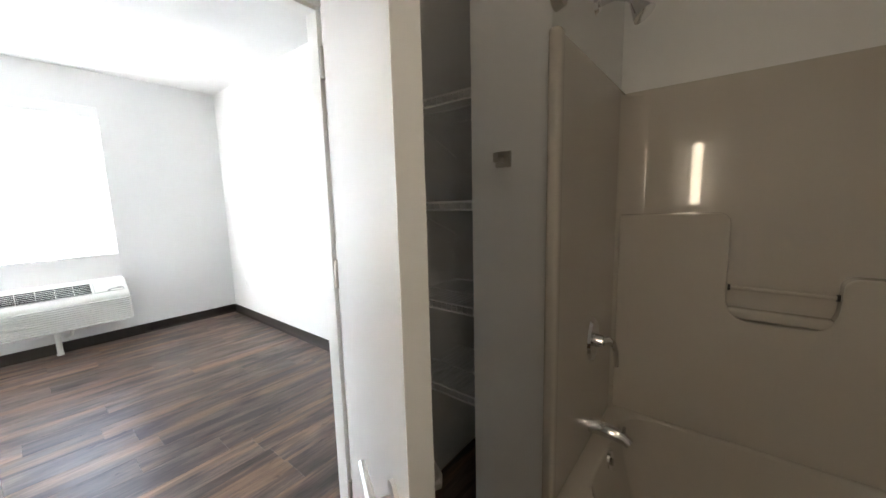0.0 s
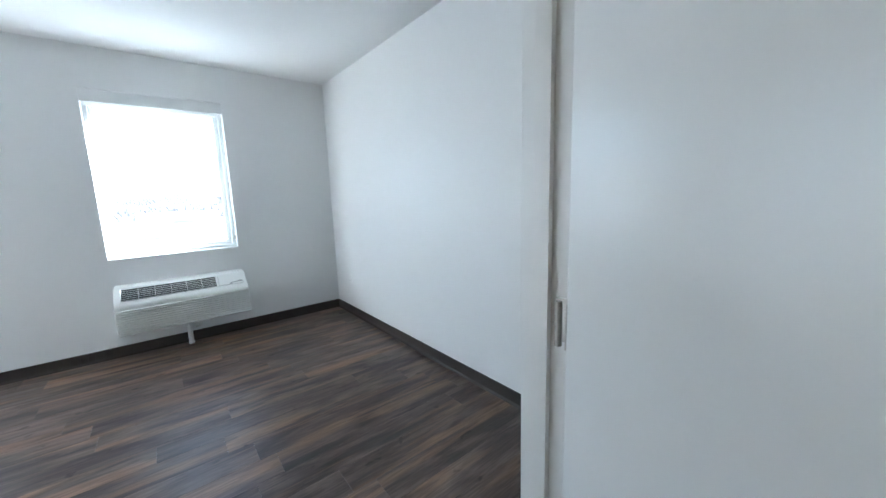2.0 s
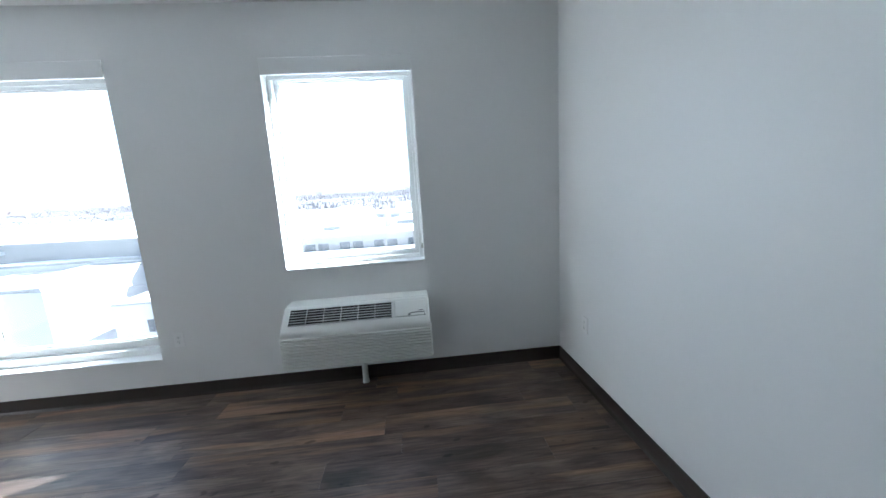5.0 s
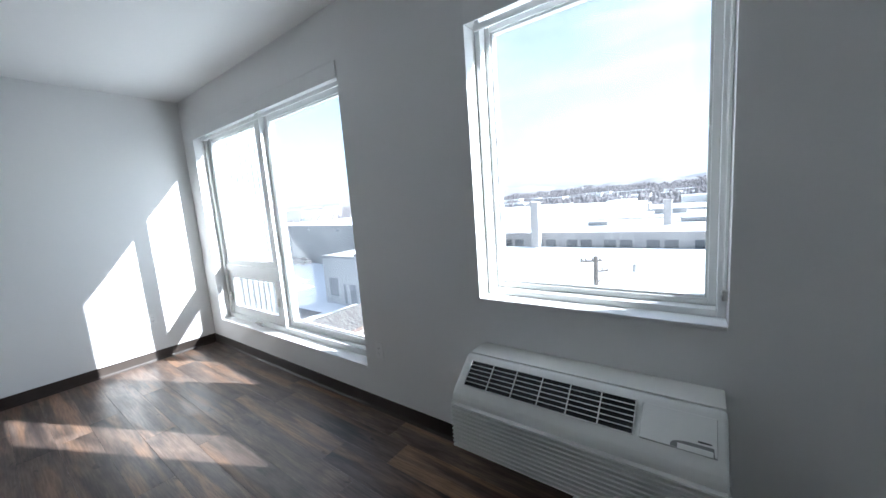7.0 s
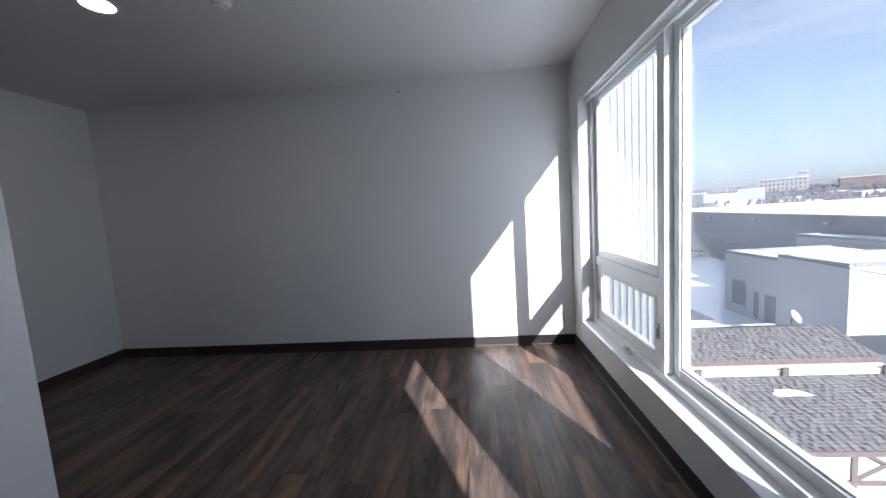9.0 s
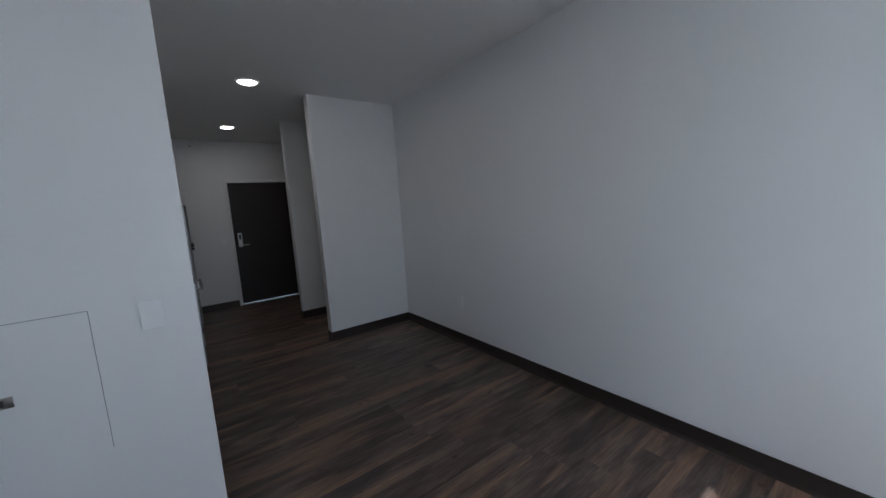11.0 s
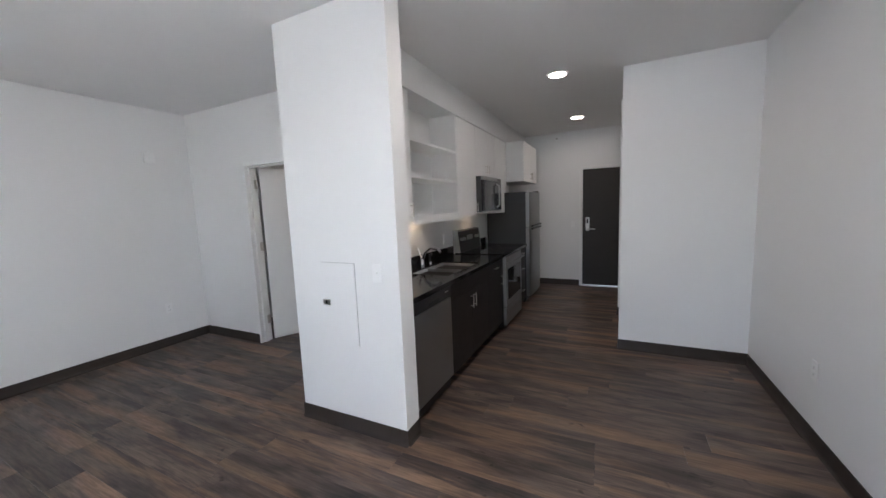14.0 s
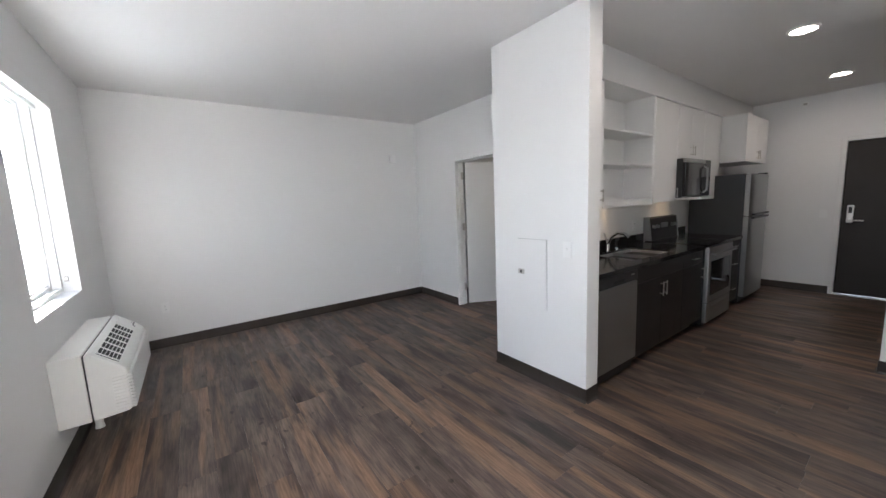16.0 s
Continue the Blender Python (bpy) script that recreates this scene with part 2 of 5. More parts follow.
floor = solid("floor", B(XL - 0.15, 0.15, YE - 0.15, 0.22, -0.2, -0.004), SUBFLOOR, "dark grey-brown wood-look vinyl plank floor", "floor")


# cove baseboards
def base_run(x0, x1, y0, y1, label="dark brown rubber cove baseboard"):
    """A strip of cove base: a thin upright with a small toe at the floor."""
    along, m, h = ("x", (y0 + y1) / 2, (y1 - y0) / 2) if x1 - x0 > y1 - y0 else ("y", (x0 + x1) / 2, (x1 - x0) / 2)
    half = [(h - 0.0015, 0.102), (h, 0.1), (h, 0.022), (h + 0.002, 0.012), (h + 0.007, 0.005), (h + 0.013, 0.0025), (h + 0.014, 0.0)]
    pts = [(m + a, z) for a, z in half] + [(m - a, z) for a, z in half[::-1]]
    bm = prism(bmesh.new(), pts, along, *((x0, x1) if along == "x" else (y0, y1)))
    solid("baseboard", bm, BASE, label, "baseboard")


T = 0.006
base_run(XL + T, 0 - T, -T, 0)
base_run(XL, XL + T, -5.01, 0)
base_run(-T, 0, -3.79, 0)
base_run(-1.0, -T, -3.79, -3.79 + T)
base_run(-2.68, -1.915, -3.79, -3.79 + T)
base_run(-2.68, -2.68 + T, -3.79 + T, -2.91)
base_run(-3.57 - T, -2.68 + T, -2.91, -2.91 + T)
base_run(-3.57 - T, -3.57, -3.06, -2.91)
base_run(XL + T, -4.775, -5.01, -5.01 + T)
base_run(-4.775, -4.775 + T, -5.13, -5.01 + T)
base_run(-4.775, -4.775 + T, -6.33, -6.21)
base_run(XL, -4.775, -6.21, -6.21 + T)
base_run(XL, XL + T, -6.21, -5.13)
base_run(-4.16, -2.9, YE, YE + T)
base_run(XL, -5.17, YE, YE + T)


# ---- windows ----
def frame_ring(x0, x1, z0, z1, w, y0, y1, bev=0.004):
    """Four mitre-less members round an opening."""
    bm = bmesh.new()
    box(bm, x0, x0 + w, y0, y1, z0, z1, bev=bev)
    box(bm, x1 - w, x1, y0, y1, z0, z1, bev=bev)
    box(bm, x0 + w, x1 - w, y0 + 0.0005, y1 - 0.0005, z0, z0 + w, bev=bev)
    box(bm, x0 + w, x1 - w, y0 + 0.0005, y1 - 0.0005, z1 - w, z1, bev=bev)
    return bm


def pane(parent, x0, x1, z0, z1, y):
    g = part("pane", B(x0, x1, y, y + 0.006, z0, z1), GLASS, parent, "clear window glass")
    g.visible_shadow = False
    return g


def light_window(parent, x0, x1, z0, z1, w, y=0.155):
    """A sash in its place: frame, inner bead and glass."""
    s = part("sash", frame_ring(x0, x1, z0, z1, w, y - 0.03, y + 0.03), VINYL, parent)
    part("glazing_bead", frame_ring(x0 + w, x1 - w, z0 + w, z1 - w, 0.011, y - 0.018, y + 0.018, bev=0.003), VINYL, s)
    pane(s, x0 + w, x1 - w, z0 + w, z1 - w, y - 0.003)


def window_a():
    x0, x1, z0, z1 = WIN_A
    w = thing("window_1", (0, 0, 0), "white vinyl window with deep white sill above the air conditioner", "window", kind="structure")
    part("window_frame", frame_ring(x0 + 0.002, x1 - 0.002, z0 + 0.018, z1, 0.030, 0.098, 0.215), VINYL, w)
    light_window(w, x0 + 0.032, x1 - 0.032, z0 + 0.048, 2.30, 0.027, y=0.178)
    part("window_sill", B(x0 + 0.001, x1 - 0.001, -0.006, 0.105, z0 + 0.001, z0 + 0.0185, bev=0.004), TRIM, w)


def window_b():
    x0, x1, z0, z1 = WIN_B
    w = thing("window_2", (0, 0, 0), "large white vinyl window with a fixed pane and an awning vent", "window", kind="structure")
    part("window_frame", frame_ring(x0 + 0.002, x1 - 0.002, z0 + 0.018, z1, 0.05, 0.100, 0.215), VINYL, w)
    part("mullion", B(-4.40, -4.34, 0.105, 0.215, z0 + 0.07, z1 - 0.05, bev=0.004), VINYL, w)
    light_window(w, -5.488, -4.402, 0.92, 2.33, 0.06)
    light_window(w, -5.488, -4.402, 0.365, 0.87, 0.07)
    part("transom", B(-5.488, -4.402, 0.11, 0.21, 0.86, 0.93, bev=0.004), VINYL, w)
    sc = part("insect_screen", B(-5.415, -4.475, 0.128, 0.1285, 0.438, 0.797), SCREEN, w, "fine grey insect screen")
    part("screen_frame", frame_ring(-5.418, -4.472, 0.435, 0.80, 0.014, 0.123, 0.131, bev=0.002), VINYL, sc)
    light_window(w, -4.338, -3.132, 0.365, 2.33, 0.055, y=0.184)
    part("window_sill", B(x0 + 0.001, x1 - 0.001, -0.006, 0.105, z0 + 0.001, z0 + 0.0185, bev=0.004), TRIM, w)


window_a()
window_b()


def roller_shade(x0, x1, z0, z1, label):
    s = thing("roller_shade", ((x0 + x1) / 2, 0.04, z0), label, "blind", "roller shades over the windows")
    h = (x1 - x0) / 2 - 0.002
    part("fascia", B(-h, h, -0.046, -0.036, 0, z1 - z0 - 0.004, bev=0.002), TRIM, s)
    part("end_cap", B(-h, -h + 0.004, -0.036, 0.06, 0.004, z1 - z0 - 0.006), TRIM, s)
    part("end_cap", B(h - 0.004, h, -0.036, 0.06, 0.004, z1 - z0 - 0.006), TRIM, s)
    part("roll", rod(bmesh.new(), (-h + 0.006, 0.012, 0.06), (h - 0.006, 0.012, 0.06), 0.03, seg=16), TRIM, s)
    part("hem_bar", B(-h + 0.01, h - 0.01, 0.028, 0.04, -0.012, 0.02, bev=0.004), TRIM, s)
    return s


roller_shade(WIN_A[0], WIN_A[1], 2.275, WIN_A[3], "rolled-up white roller shade in the small window head")
roller_shade(WIN_B[0], WIN_B[1], 2.29, WIN_B[3], "rolled-up white roller shade in the wide window head")


# ---- doors ----
def door_frame(name, x0, x1, y0, y1, top, label, ymid, wr=0.05):
    """Steel frame wrapping a wall along x: two jambs and a head, with a stop."""
    f = thing(name, (0, 0, 0), label, "door frame", kind="structure")
    for n, a, b in (("jamb", x0, x0 + 0.05), ("jamb", x1 - wr, x1)):
        part(n, B(a, b, y0 - 0.012, y1 + 0.012, 0, top, bev=0.004), TRIM, f)
    part("head", B(x0 + 0.05, x1 - wr, y0 - 0.012, y1 + 0.012, top - 0.05, top, bev=0.004), TRIM, f)
    part("stop", B(x0 + 0.05, x0 + 0.066, ymid - 0.02, ymid + 0.02, 0, top - 0.05, bev=0.002), TRIM, f)
    part("stop", B(x1 - wr - 0.016, x1 - wr, ymid - 0.02, ymid + 0.02, 0, top - 0.05, bev=0.002), TRIM, f)
    part("stop", B(x0 + 0.066, x1 - wr - 0.016, ymid - 0.02, ymid + 0.02, top - 0.066, top - 0.05, bev=0.002), TRIM, f)
    return f

# ---- more materials ----
STEEL = mat("brushed_steel", (0.40, 0.40, 0.395), 0.34, metal=1.0, vary=0.05, scale=4, bump=0.05, bscale=400)
CHROME = mat("chrome", (0.75, 0.75, 0.76), 0.08, metal=1.0, vary=0.02)
NICKEL = mat("satin_nickel", (0.55, 0.53, 0.50), 0.3, metal=1.0, vary=0.04)
PTACW = mat("ac_plastic", (0.78, 0.78, 0.75), 0.42, vary=0.03, scale=5)
DARKGAP = mat("dark_gap", (0.012, 0.012, 0.013), 0.6, vary=0.1)
# flat grey standing in for shade in door gaps and the finger recess
SHADEGREY = mat("shade_grey", (0.20, 0.20, 0.195), 0.5)
ESPRESSO = mat("espresso_laminate", (0.016, 0.013, 0.012), 0.42, vary=0.18, scale=14, bump=0.05, spec=0.25)
ENTRYDOOR = mat("entry_door_laminate", (0.034, 0.028, 0.026), 0.45, vary=0.15, scale=5, bump=0.06, spec=0.3)
CABWHITE = mat("white_laminate", (0.78, 0.78, 0.77), 0.40, vary=0.015)
GRANITE = mat("black_stone", (0.012, 0.012, 0.013), 0.09, vary=0.6, scale=240, spec=0.25)
BLACKGLASS = mat("black_glass", (0.008, 0.008, 0.009), 0.06, vary=0.05)
BLACKP = mat("black_plastic", (0.015, 0.015, 0.016), 0.35, vary=0.08)
FRIDGESIDE = mat("fridge_side", (0.038, 0.040, 0.044), 0.4, vary=0.06, bump=0.15, bscale=300)
PLATE = mat("white_plate", (0.86, 0.86, 0.85), 0.40, vary=0.02)
DOORW = mat("door_paint", (0.82, 0.82, 0.81), 0.26, vary=0.01, scale=2, rvary=0.01)
LAMP = emitter("lamp_diffuser", (1.0, 0.87, 0.73), 11.0)
BATHLAMP = emitter("bath_lamp_diffuser", (1.0, 0.82, 0.60), 1.5)
WARM = emitter("warm_lamp", (1.0, 0.70, 0.40), 6.0)


def at_root(ob):
    v = Vector((0, 0, 0))
    while ob:
        v += ob.matrix_basis.translation
        ob = ob.parent
    return v


def wpart(name, bm, material, parent, label="", smooth=35):
    """A part built in world coordinates."""
    bmesh.ops.translate(bm, verts=bm.verts[:], vec=-at_root(parent))
    return part(name, bm, material, parent, label, smooth)


# ---- bathroom door ----
door_frame("door_frame_1", -1.915, -1.0, -3.91, -3.79, 2.08, "white painted steel door frame of the bathroom", -3.845, wr=0.034)
leaf = thing("door", (-1.034, -3.905, 0), "flush white door standing open into the bathroom", "door", kind="structure", rz=61.7)
slab = part("leaf", B(-0.825, -0.034, -0.022, 0.022, 0.014, 2.022, bev=0.003), DOORW, leaf)
for z in (0.26, 1.13, 1.84):
    hg = part("hinge", rod(bmesh.new(), (-0.006, 0.024, z - 0.05), (-0.006, 0.024, z + 0.05), 0.008), NICKEL, leaf, "satin nickel butt hinge")
    part("hinge_plate", B(-0.0345, -0.0325, -0.014, 0.024, z - 0.05, z + 0.05, bev=0.0005), NICKEL, hg)
jp = bpy.data.objects["door_frame_1"]
for z in (0.26, 1.13, 1.84):
    part("hinge_plate", B(-1.0365, -1.0338, -3.918, -3.878, z - 0.05, z + 0.05, bev=0.0008), NICKEL, jp, "satin nickel hinge plate")
for s in (1, -1):
    lv = part("lever_handle", rod(bmesh.new(), (-0.742, s * 0.022, 0.86), (-0.742, s * 0.03, 0.86), 0.032, seg=24), NICKEL, leaf, "satin nickel lever handle")
    part("lever", tube(bmesh.new(), [(-0.742, s * 0.03, 0.86), (-0.742, s * 0.058, 0.86), (-0.725, s * 0.064, 0.86), (-0.63, s * 0.062, 0.86)], [0.010, 0.010, 0.010, 0.008]), NICKEL, lv)
strike = thing("strike_plate", (-1.8645, -3.875, 0.9), "oval nickel strike plate on the door jamb", "strike plate")
part("plate", B(0, 0.002, -0.014, 0.014, -0.035, 0.035, bev=0.0009), NICKEL, strike)
part("latch_hole", B(0.0021, 0.0026, -0.007, 0.007, -0.015, 0.015), DARKGAP, strike)

# ---- entry door ----
door_frame("door_frame_2", -5.17, -4.16, YE - 0.15, YE, 2.11, "white painted steel frame of the entry door", YE - 0.085)
ed = thing("entry_door", (-4.665, YE - 0.04, 0), "closed dark brown flush entry door with a keycard lock", "door", kind="structure")
wpart("leaf", B(-5.117, -4.213, YE - 0.062, YE - 0.02, 0.02, 2.057, bev=0.003), ENTRYDOOR, ed)
lk = wpart("lock_plate", B(-4.325, -4.262, YE - 0.02, YE + 0.012, 0.99, 1.225, bev=0.01), NICKEL, ed, "satin metal keycard lock body")
wpart("lever", tube(bmesh.new(), [(-4.293, YE + 0.012, 1.025), (-4.293, YE + 0.05, 1.025), (-4.31, YE + 0.055, 1.025), (-4.42, YE + 0.055, 1.022)], [0.012, 0.011, 0.011, 0.009]), NICKEL, lk)
wpart("card_slot", B(-4.31, -4.278, YE + 0.0125, YE + 0.0155, 1.12, 1.20, bev=0.001), BLACKP, lk)
wpart("threshold", B(-5.117, -4.213, YE - 0.1, YE + 0.03, 0.0, 0.014, bev=0.004), NICKEL, ed, "pale aluminium threshold strip")


# ---- air conditioner ----
def air_conditioner():
    x0, x1 = -2.09, -1.07
    a = thing("air_conditioner", ((x0 + x1) / 2, -0.15, 0.0), "white wall-mounted through-wall air conditioner with louvred front", "air conditioner")
    wpart("sleeve", B(x0 + 0.003, x1 - 0.003, -0.141, -0.001, 0.260, 0.676, bev=0.005), PTACW, a)
    wpart("gasket", B(x0 + 0.012, x1 - 0.012, -0.150, -0.139, 0.268, 0.666), DARKGAP, a)
    prof = [(-0.148, 0.675), (-0.172, 0.678), (-0.312, 0.560), (-0.330, 0.535), (-0.333, 0.305), (-0.320, 0.272), (-0.148, 0.258)]
    bm = prism(bmesh.new(), prof, "x", x0, x1)
    bmesh.ops.bevel(bm, geom=bm.edges[:], offset=0.014, segments=3, profile=0.5, affect="EDGES")
    cover = wpart("front_cover", bm, PTACW, a, smooth=50)
    # louvres on the front
    for i in range(11):
        z = 0.288 + i * 0.0205
        r = bmesh.new()
        prism(r, [(-0.326, z), (-0.343, z), (-0.348, z + 0.003), (-0.347, z + 0.0095), (-0.326, z + 0.0135)], "x", x0 + 0.004, x1 - 0.004)
        wpart("louvre", r, PTACW, cover, smooth=60)
        for xe, sg in ((x0, -1), (x1, 1)):
            e = bmesh.new()
            box(e, min(xe, xe + sg * 0.006), max(xe, xe + sg * 0.006), -0.328, -0.255, z + 0.001, z + 0.010, bev=0.002, seg=1)
            wpart("louvre_end", e, PTACW, cover)
    # grille on the slope
    top, low = Vector((0, -0.186, 0.6665)), Vector((0, -0.300, 0.5705))
    d = (low - top).normalized()
    nrm = Vector((0, d.z, -d.y)).normalized()
    if nrm.z < 0:
        nrm = -nrm
    rot = Matrix((Vector((1, 0, 0)), d, nrm)).transposed().to_4x4()
    mid = (top + low) / 2

    def slab_on(xa, xb, ua, ub, na, nb, bev=0.0):
        bm = B(xa, xb, ua, ub, na, nb, bev=bev, seg=1)
        bmesh.ops.transform(bm, matrix=Matrix.Translation(mid) @ rot, verts=bm.verts[:])
        return bm
    g0, g1, hw = -2.04, -1.335, 0.062
    gr = wpart("grille", slab_on(g0, g1, -hw, hw, 0.0, 0.004), DARKGAP, a, "dark air outlet behind white bars")
    for i in range(7):
        u = -hw + 2 * hw * i / 6
        wpart("bar", slab_on(g0, g1, u - 0.0018, u + 0.0018, 0.004, 0.009, 0.001), PTACW, gr)
    for i in range(7):
        x = g0 + (g1 - g0) * i / 6
        wpart("divider", slab_on(x - 0.002, x + 0.002, -hw, hw, 0.004, 0.0115, 0.001), PTACW, gr)
    wpart("door_gap", slab_on(-1.3156, -1.0994, -hw - 0.0006, hw + 0.0006, -0.002, 0.0015), SHADEGREY, a)
    cd = wpart("control_door", slab_on(-1.315, -1.10, -hw, hw, 0.001, 0.006, 0.002), PTACW, a)
    # grey half-round on the door face, coloured as a shaded hollow
    half = bmesh.new()
    arc = [(-1.225, hw - 0.002)] + [(-1.165 - 0.06 * math.cos(radians(q)), hw - 0.004 - 0.024 * math.sin(radians(q)) ** 0.6) for q in range(10, 100, 20)] + [(-1.108, hw - 0.028), (-1.106, hw - 0.002)]
    prism(half, arc, "z", 0.0055, 0.0068)
    bmesh.ops.transform(half, matrix=Matrix.Translation(mid) @ rot, verts=half.verts[:])
    wpart("finger_recess", half, SHADEGREY, cd)
    wpart("finger_lip", slab_on(-1.205, -1.110, hw - 0.017, hw + 0.002, 0.0069, 0.0095, 0.0012), PTACW, cd)
    wpart("badge", slab_on(-1.15, -1.114, hw - 0.040, hw - 0.035, 0.006, 0.0068), BLACKP, cd, "small dark illegible badge")
    lg = wpart("leg", rod(bmesh.new(), (-1.592, -0.072, 0.004), (-1.592, -0.072, 0.27), 0.022, seg=18), PTACW, a)
    wpart("foot", rod(bmesh.new(), (-1.592, -0.072, 0), (-1.592, -0.072, 0.02), 0.026, seg=18), PTACW, lg)
    wpart("pipe", tube(bmesh.new(), [(-1.49, -0.12, 0.265), (-1.50, -0.10, 0.18), (-1.53, -0.03, 0.15), (-1.53, -0.008, 0.15)], 0.014), PTACW, a)


air_conditioner()


# ---- window hardware ----
crank = thing("window_crank", (-4.80, 0.095, 0.315), "folding white window operator on the sill", "window crank")
wpart("base", B(-4.86, -4.75, 0.07, 0.118, 0.315, 0.34, bev=0.008), PLATE, crank)
wpart("arm", tube(bmesh.new(), [(-4.78, 0.085, 0.343), (-4.82, 0.072, 0.352), (-4.87, 0.066, 0.348)], [0.010, 0.008, 0.006]), NICKEL, crank)
for nm, x, z in (("sash_lock", -4.415, 0.60), ("sash_lock", -5.47, 0.56)):
    sl = thing(nm, (x, 0.10, z), "small grey window sash lock", "window lock", "sash locks of the awning window")
    part("body", B(-0.012, 0.012, 0.0, 0.026, -0.045, 0.045, bev=0.004), NICKEL, sl)
    part("catch", B(-0.006, 0.006, -0.012, 0.0, -0.03, 0.02, bev=0.003), NICKEL, sl)
tens = thing("cord_tensioner", (-1.076, 0.07, 1.015), "grey shade cord tensioner on the window jamb", "cord tensioner")
part("bracket", B(-0.012, 0.005, -0.012, 0.012, -0.02, 0.02, bev=0.003), NICKEL, tens)
part("wheel", rod(bmesh.new(), (-0.016, 0, 0.004), (-0.008, 0, 0.004), 0.012), PLATE, tens)
cord = thing("shade_cord", (-1.084, 0.07, 1.02), "looped white bead cord of the roller shade", "shade cord")
part("loop", tube(bmesh.new(), [(0, -0.008, 1.26), (-0.004, -0.012, 0.6), (-0.002, -0.009, 0.05), (0, 0, 0.0), (0, 0.008, 0.05), (-0.001, 0.011, 0.6), (0, 0.008, 1.26)], 0.0022, seg=6), PLATE, cord)


# ---- wall plates ----
def plate(kind, at, facing, label, category, w=0.072, h=0.116, group=""):
    """An outlet or switch on a wall; facing is the turn of its normal about z, 0 being -y."""
    p = thing(kind, at, label, category, group, rz=facing)
    part("cover_plate", B(-w / 2, w / 2, -0.006, 0, -h / 2, h / 2, bev=0.002), PLATE, p)
    if kind == "outlet":
        for z in (-0.02, 0.02):
            f = part("receptacle", B(-0.016, 0.016, -0.0085, -0.006, z - 0.014, z + 0.014, bev=0.0011), PLATE, p)
            for x in (-0.006, 0.006):
                part("slot", B(x - 0.001, x + 0.001, -0.0088, -0.0084, z - 0.003, z + 0.006), DARKGAP, f)
            part("ground_hole", B(-0.002, 0.002, -0.0088, -0.0084, z - 0.010, z - 0.006), DARKGAP, f)
    elif kind == "light_switch":
        for x in ([0] if w < 0.09 else [-0.023, 0.023]):
            r = part("surround", B(x - 0.006, x + 0.006, -0.0075, -0.006, -0.013, 0.013), PLATE, p)
            part("toggle", B(x - 0.004, x + 0.004, -0.018, -0.0075, -0.002, 0.008, bev=0.001), PLATE, r)
    else:
        part("port", B(-0.007, 0.007, -0.008, -0.006, 0.012, 0.024), DARKGAP, p)
        part("port", rod(bmesh.new(), (0, -0.012, -0.016), (0, -0.006, -0.016), 0.005), NICKEL, p)
    return p


G = "wall outlets of the room"
plate("outlet", (-2.935, 0, 0.455), 0, "white duplex wall outlet between the windows", "outlet", group=G)
plate("outlet", (XL, -3.89, 0.45), 90, "white duplex wall outlet on the long wall", "outlet", group=G)
plate("outlet", (XL, -0.55, 0.45), 90, "white duplex wall outlet in the sunlit patch", "outlet", group=G)
plate("data_outlet", (XL, -0.66, 0.45), 90, "white data and coax wall plate beside an outlet", "wall plate")
plate("outlet", (0, -0.42, 0.445), -90, "white duplex wall outlet beside the air conditioner", "outlet", group=G)
plate("outlet", (0, -3.37, 0.445), -90, "white duplex wall outlet near the bathroom door", "outlet", group=G)
plate("outlet", (-2.9, -4.93, 1.12), -90, "white outlet over the kitchen counter", "outlet", group=G)
plate("light_switch", (-3.415, -2.91, 1.105), 180, "white toggle light switch on the panel wall", "light switch")
plate("light_switch", (-4.05, YE, 1.11), 180, "white light switch beside the entry door", "light switch")

alarm = thing("alarm_strobe", (0, -3.365, 2.18), "small white wall alarm with a clear strobe", "alarm")
part("housing", B(-0.03, 0, -0.055, 0.055, -0.06, 0.06, bev=0.008), PLATE, alarm)
part("strobe", B(-0.045, -0.03, -0.012, 0.03, -0.012, 0.035, bev=0.006), PLATE, alarm)
for nm, at, rz in (("wall_sprinkler", (XL, -1.63, 2.605), 90), ("wall_sprinkler", (-3.785, YE, 2.62), 180)):
    sp = thing(nm, at, "white sidewall fire sprinkler under the ceiling", "sprinkler", "fire sprinklers", rz=rz)
    part("rosette", rod(bmesh.new(), (0, -0.006, 0), (0, 0, 0), 0.038, seg=24), PLATE, sp)
    part("body", rod(bmesh.new(), (0, -0.045, 0), (0, -0.006, 0), 0.012), PLATE, sp)
    part("deflector", B(-0.02, 0.02, -0.05, -0.045, -0.012, 0.014, bev=0.002), NICKEL, sp)

# electric panel
ep = thing("electric_panel", (-3.089, -2.91, 0.88), "flush white electric panel door with a grey latch", "electric panel")
# grey sheet behind the panel door draws its shadow gap
wpart("door_gap", B(-3.2368, -2.9482, -2.9099, -2.9090, 0.6072, 1.1618), SHADEGREY, ep)
dr = wpart("panel_door", B(-3.235, -2.95, -2.9098, -2.9035, 0.609, 1.160, bev=0.0008), WALL, ep)
wpart("latch", B(-3.018, -2.956, -2.9035, -2.8985, 0.872, 0.912, bev=0.002), NICKEL, dr, "grey metal slide latch")
wpart("latch_slot", B(-2.995, -2.978, -2.8984, -2.897, 0.880, 0.904), DARKGAP, dr)


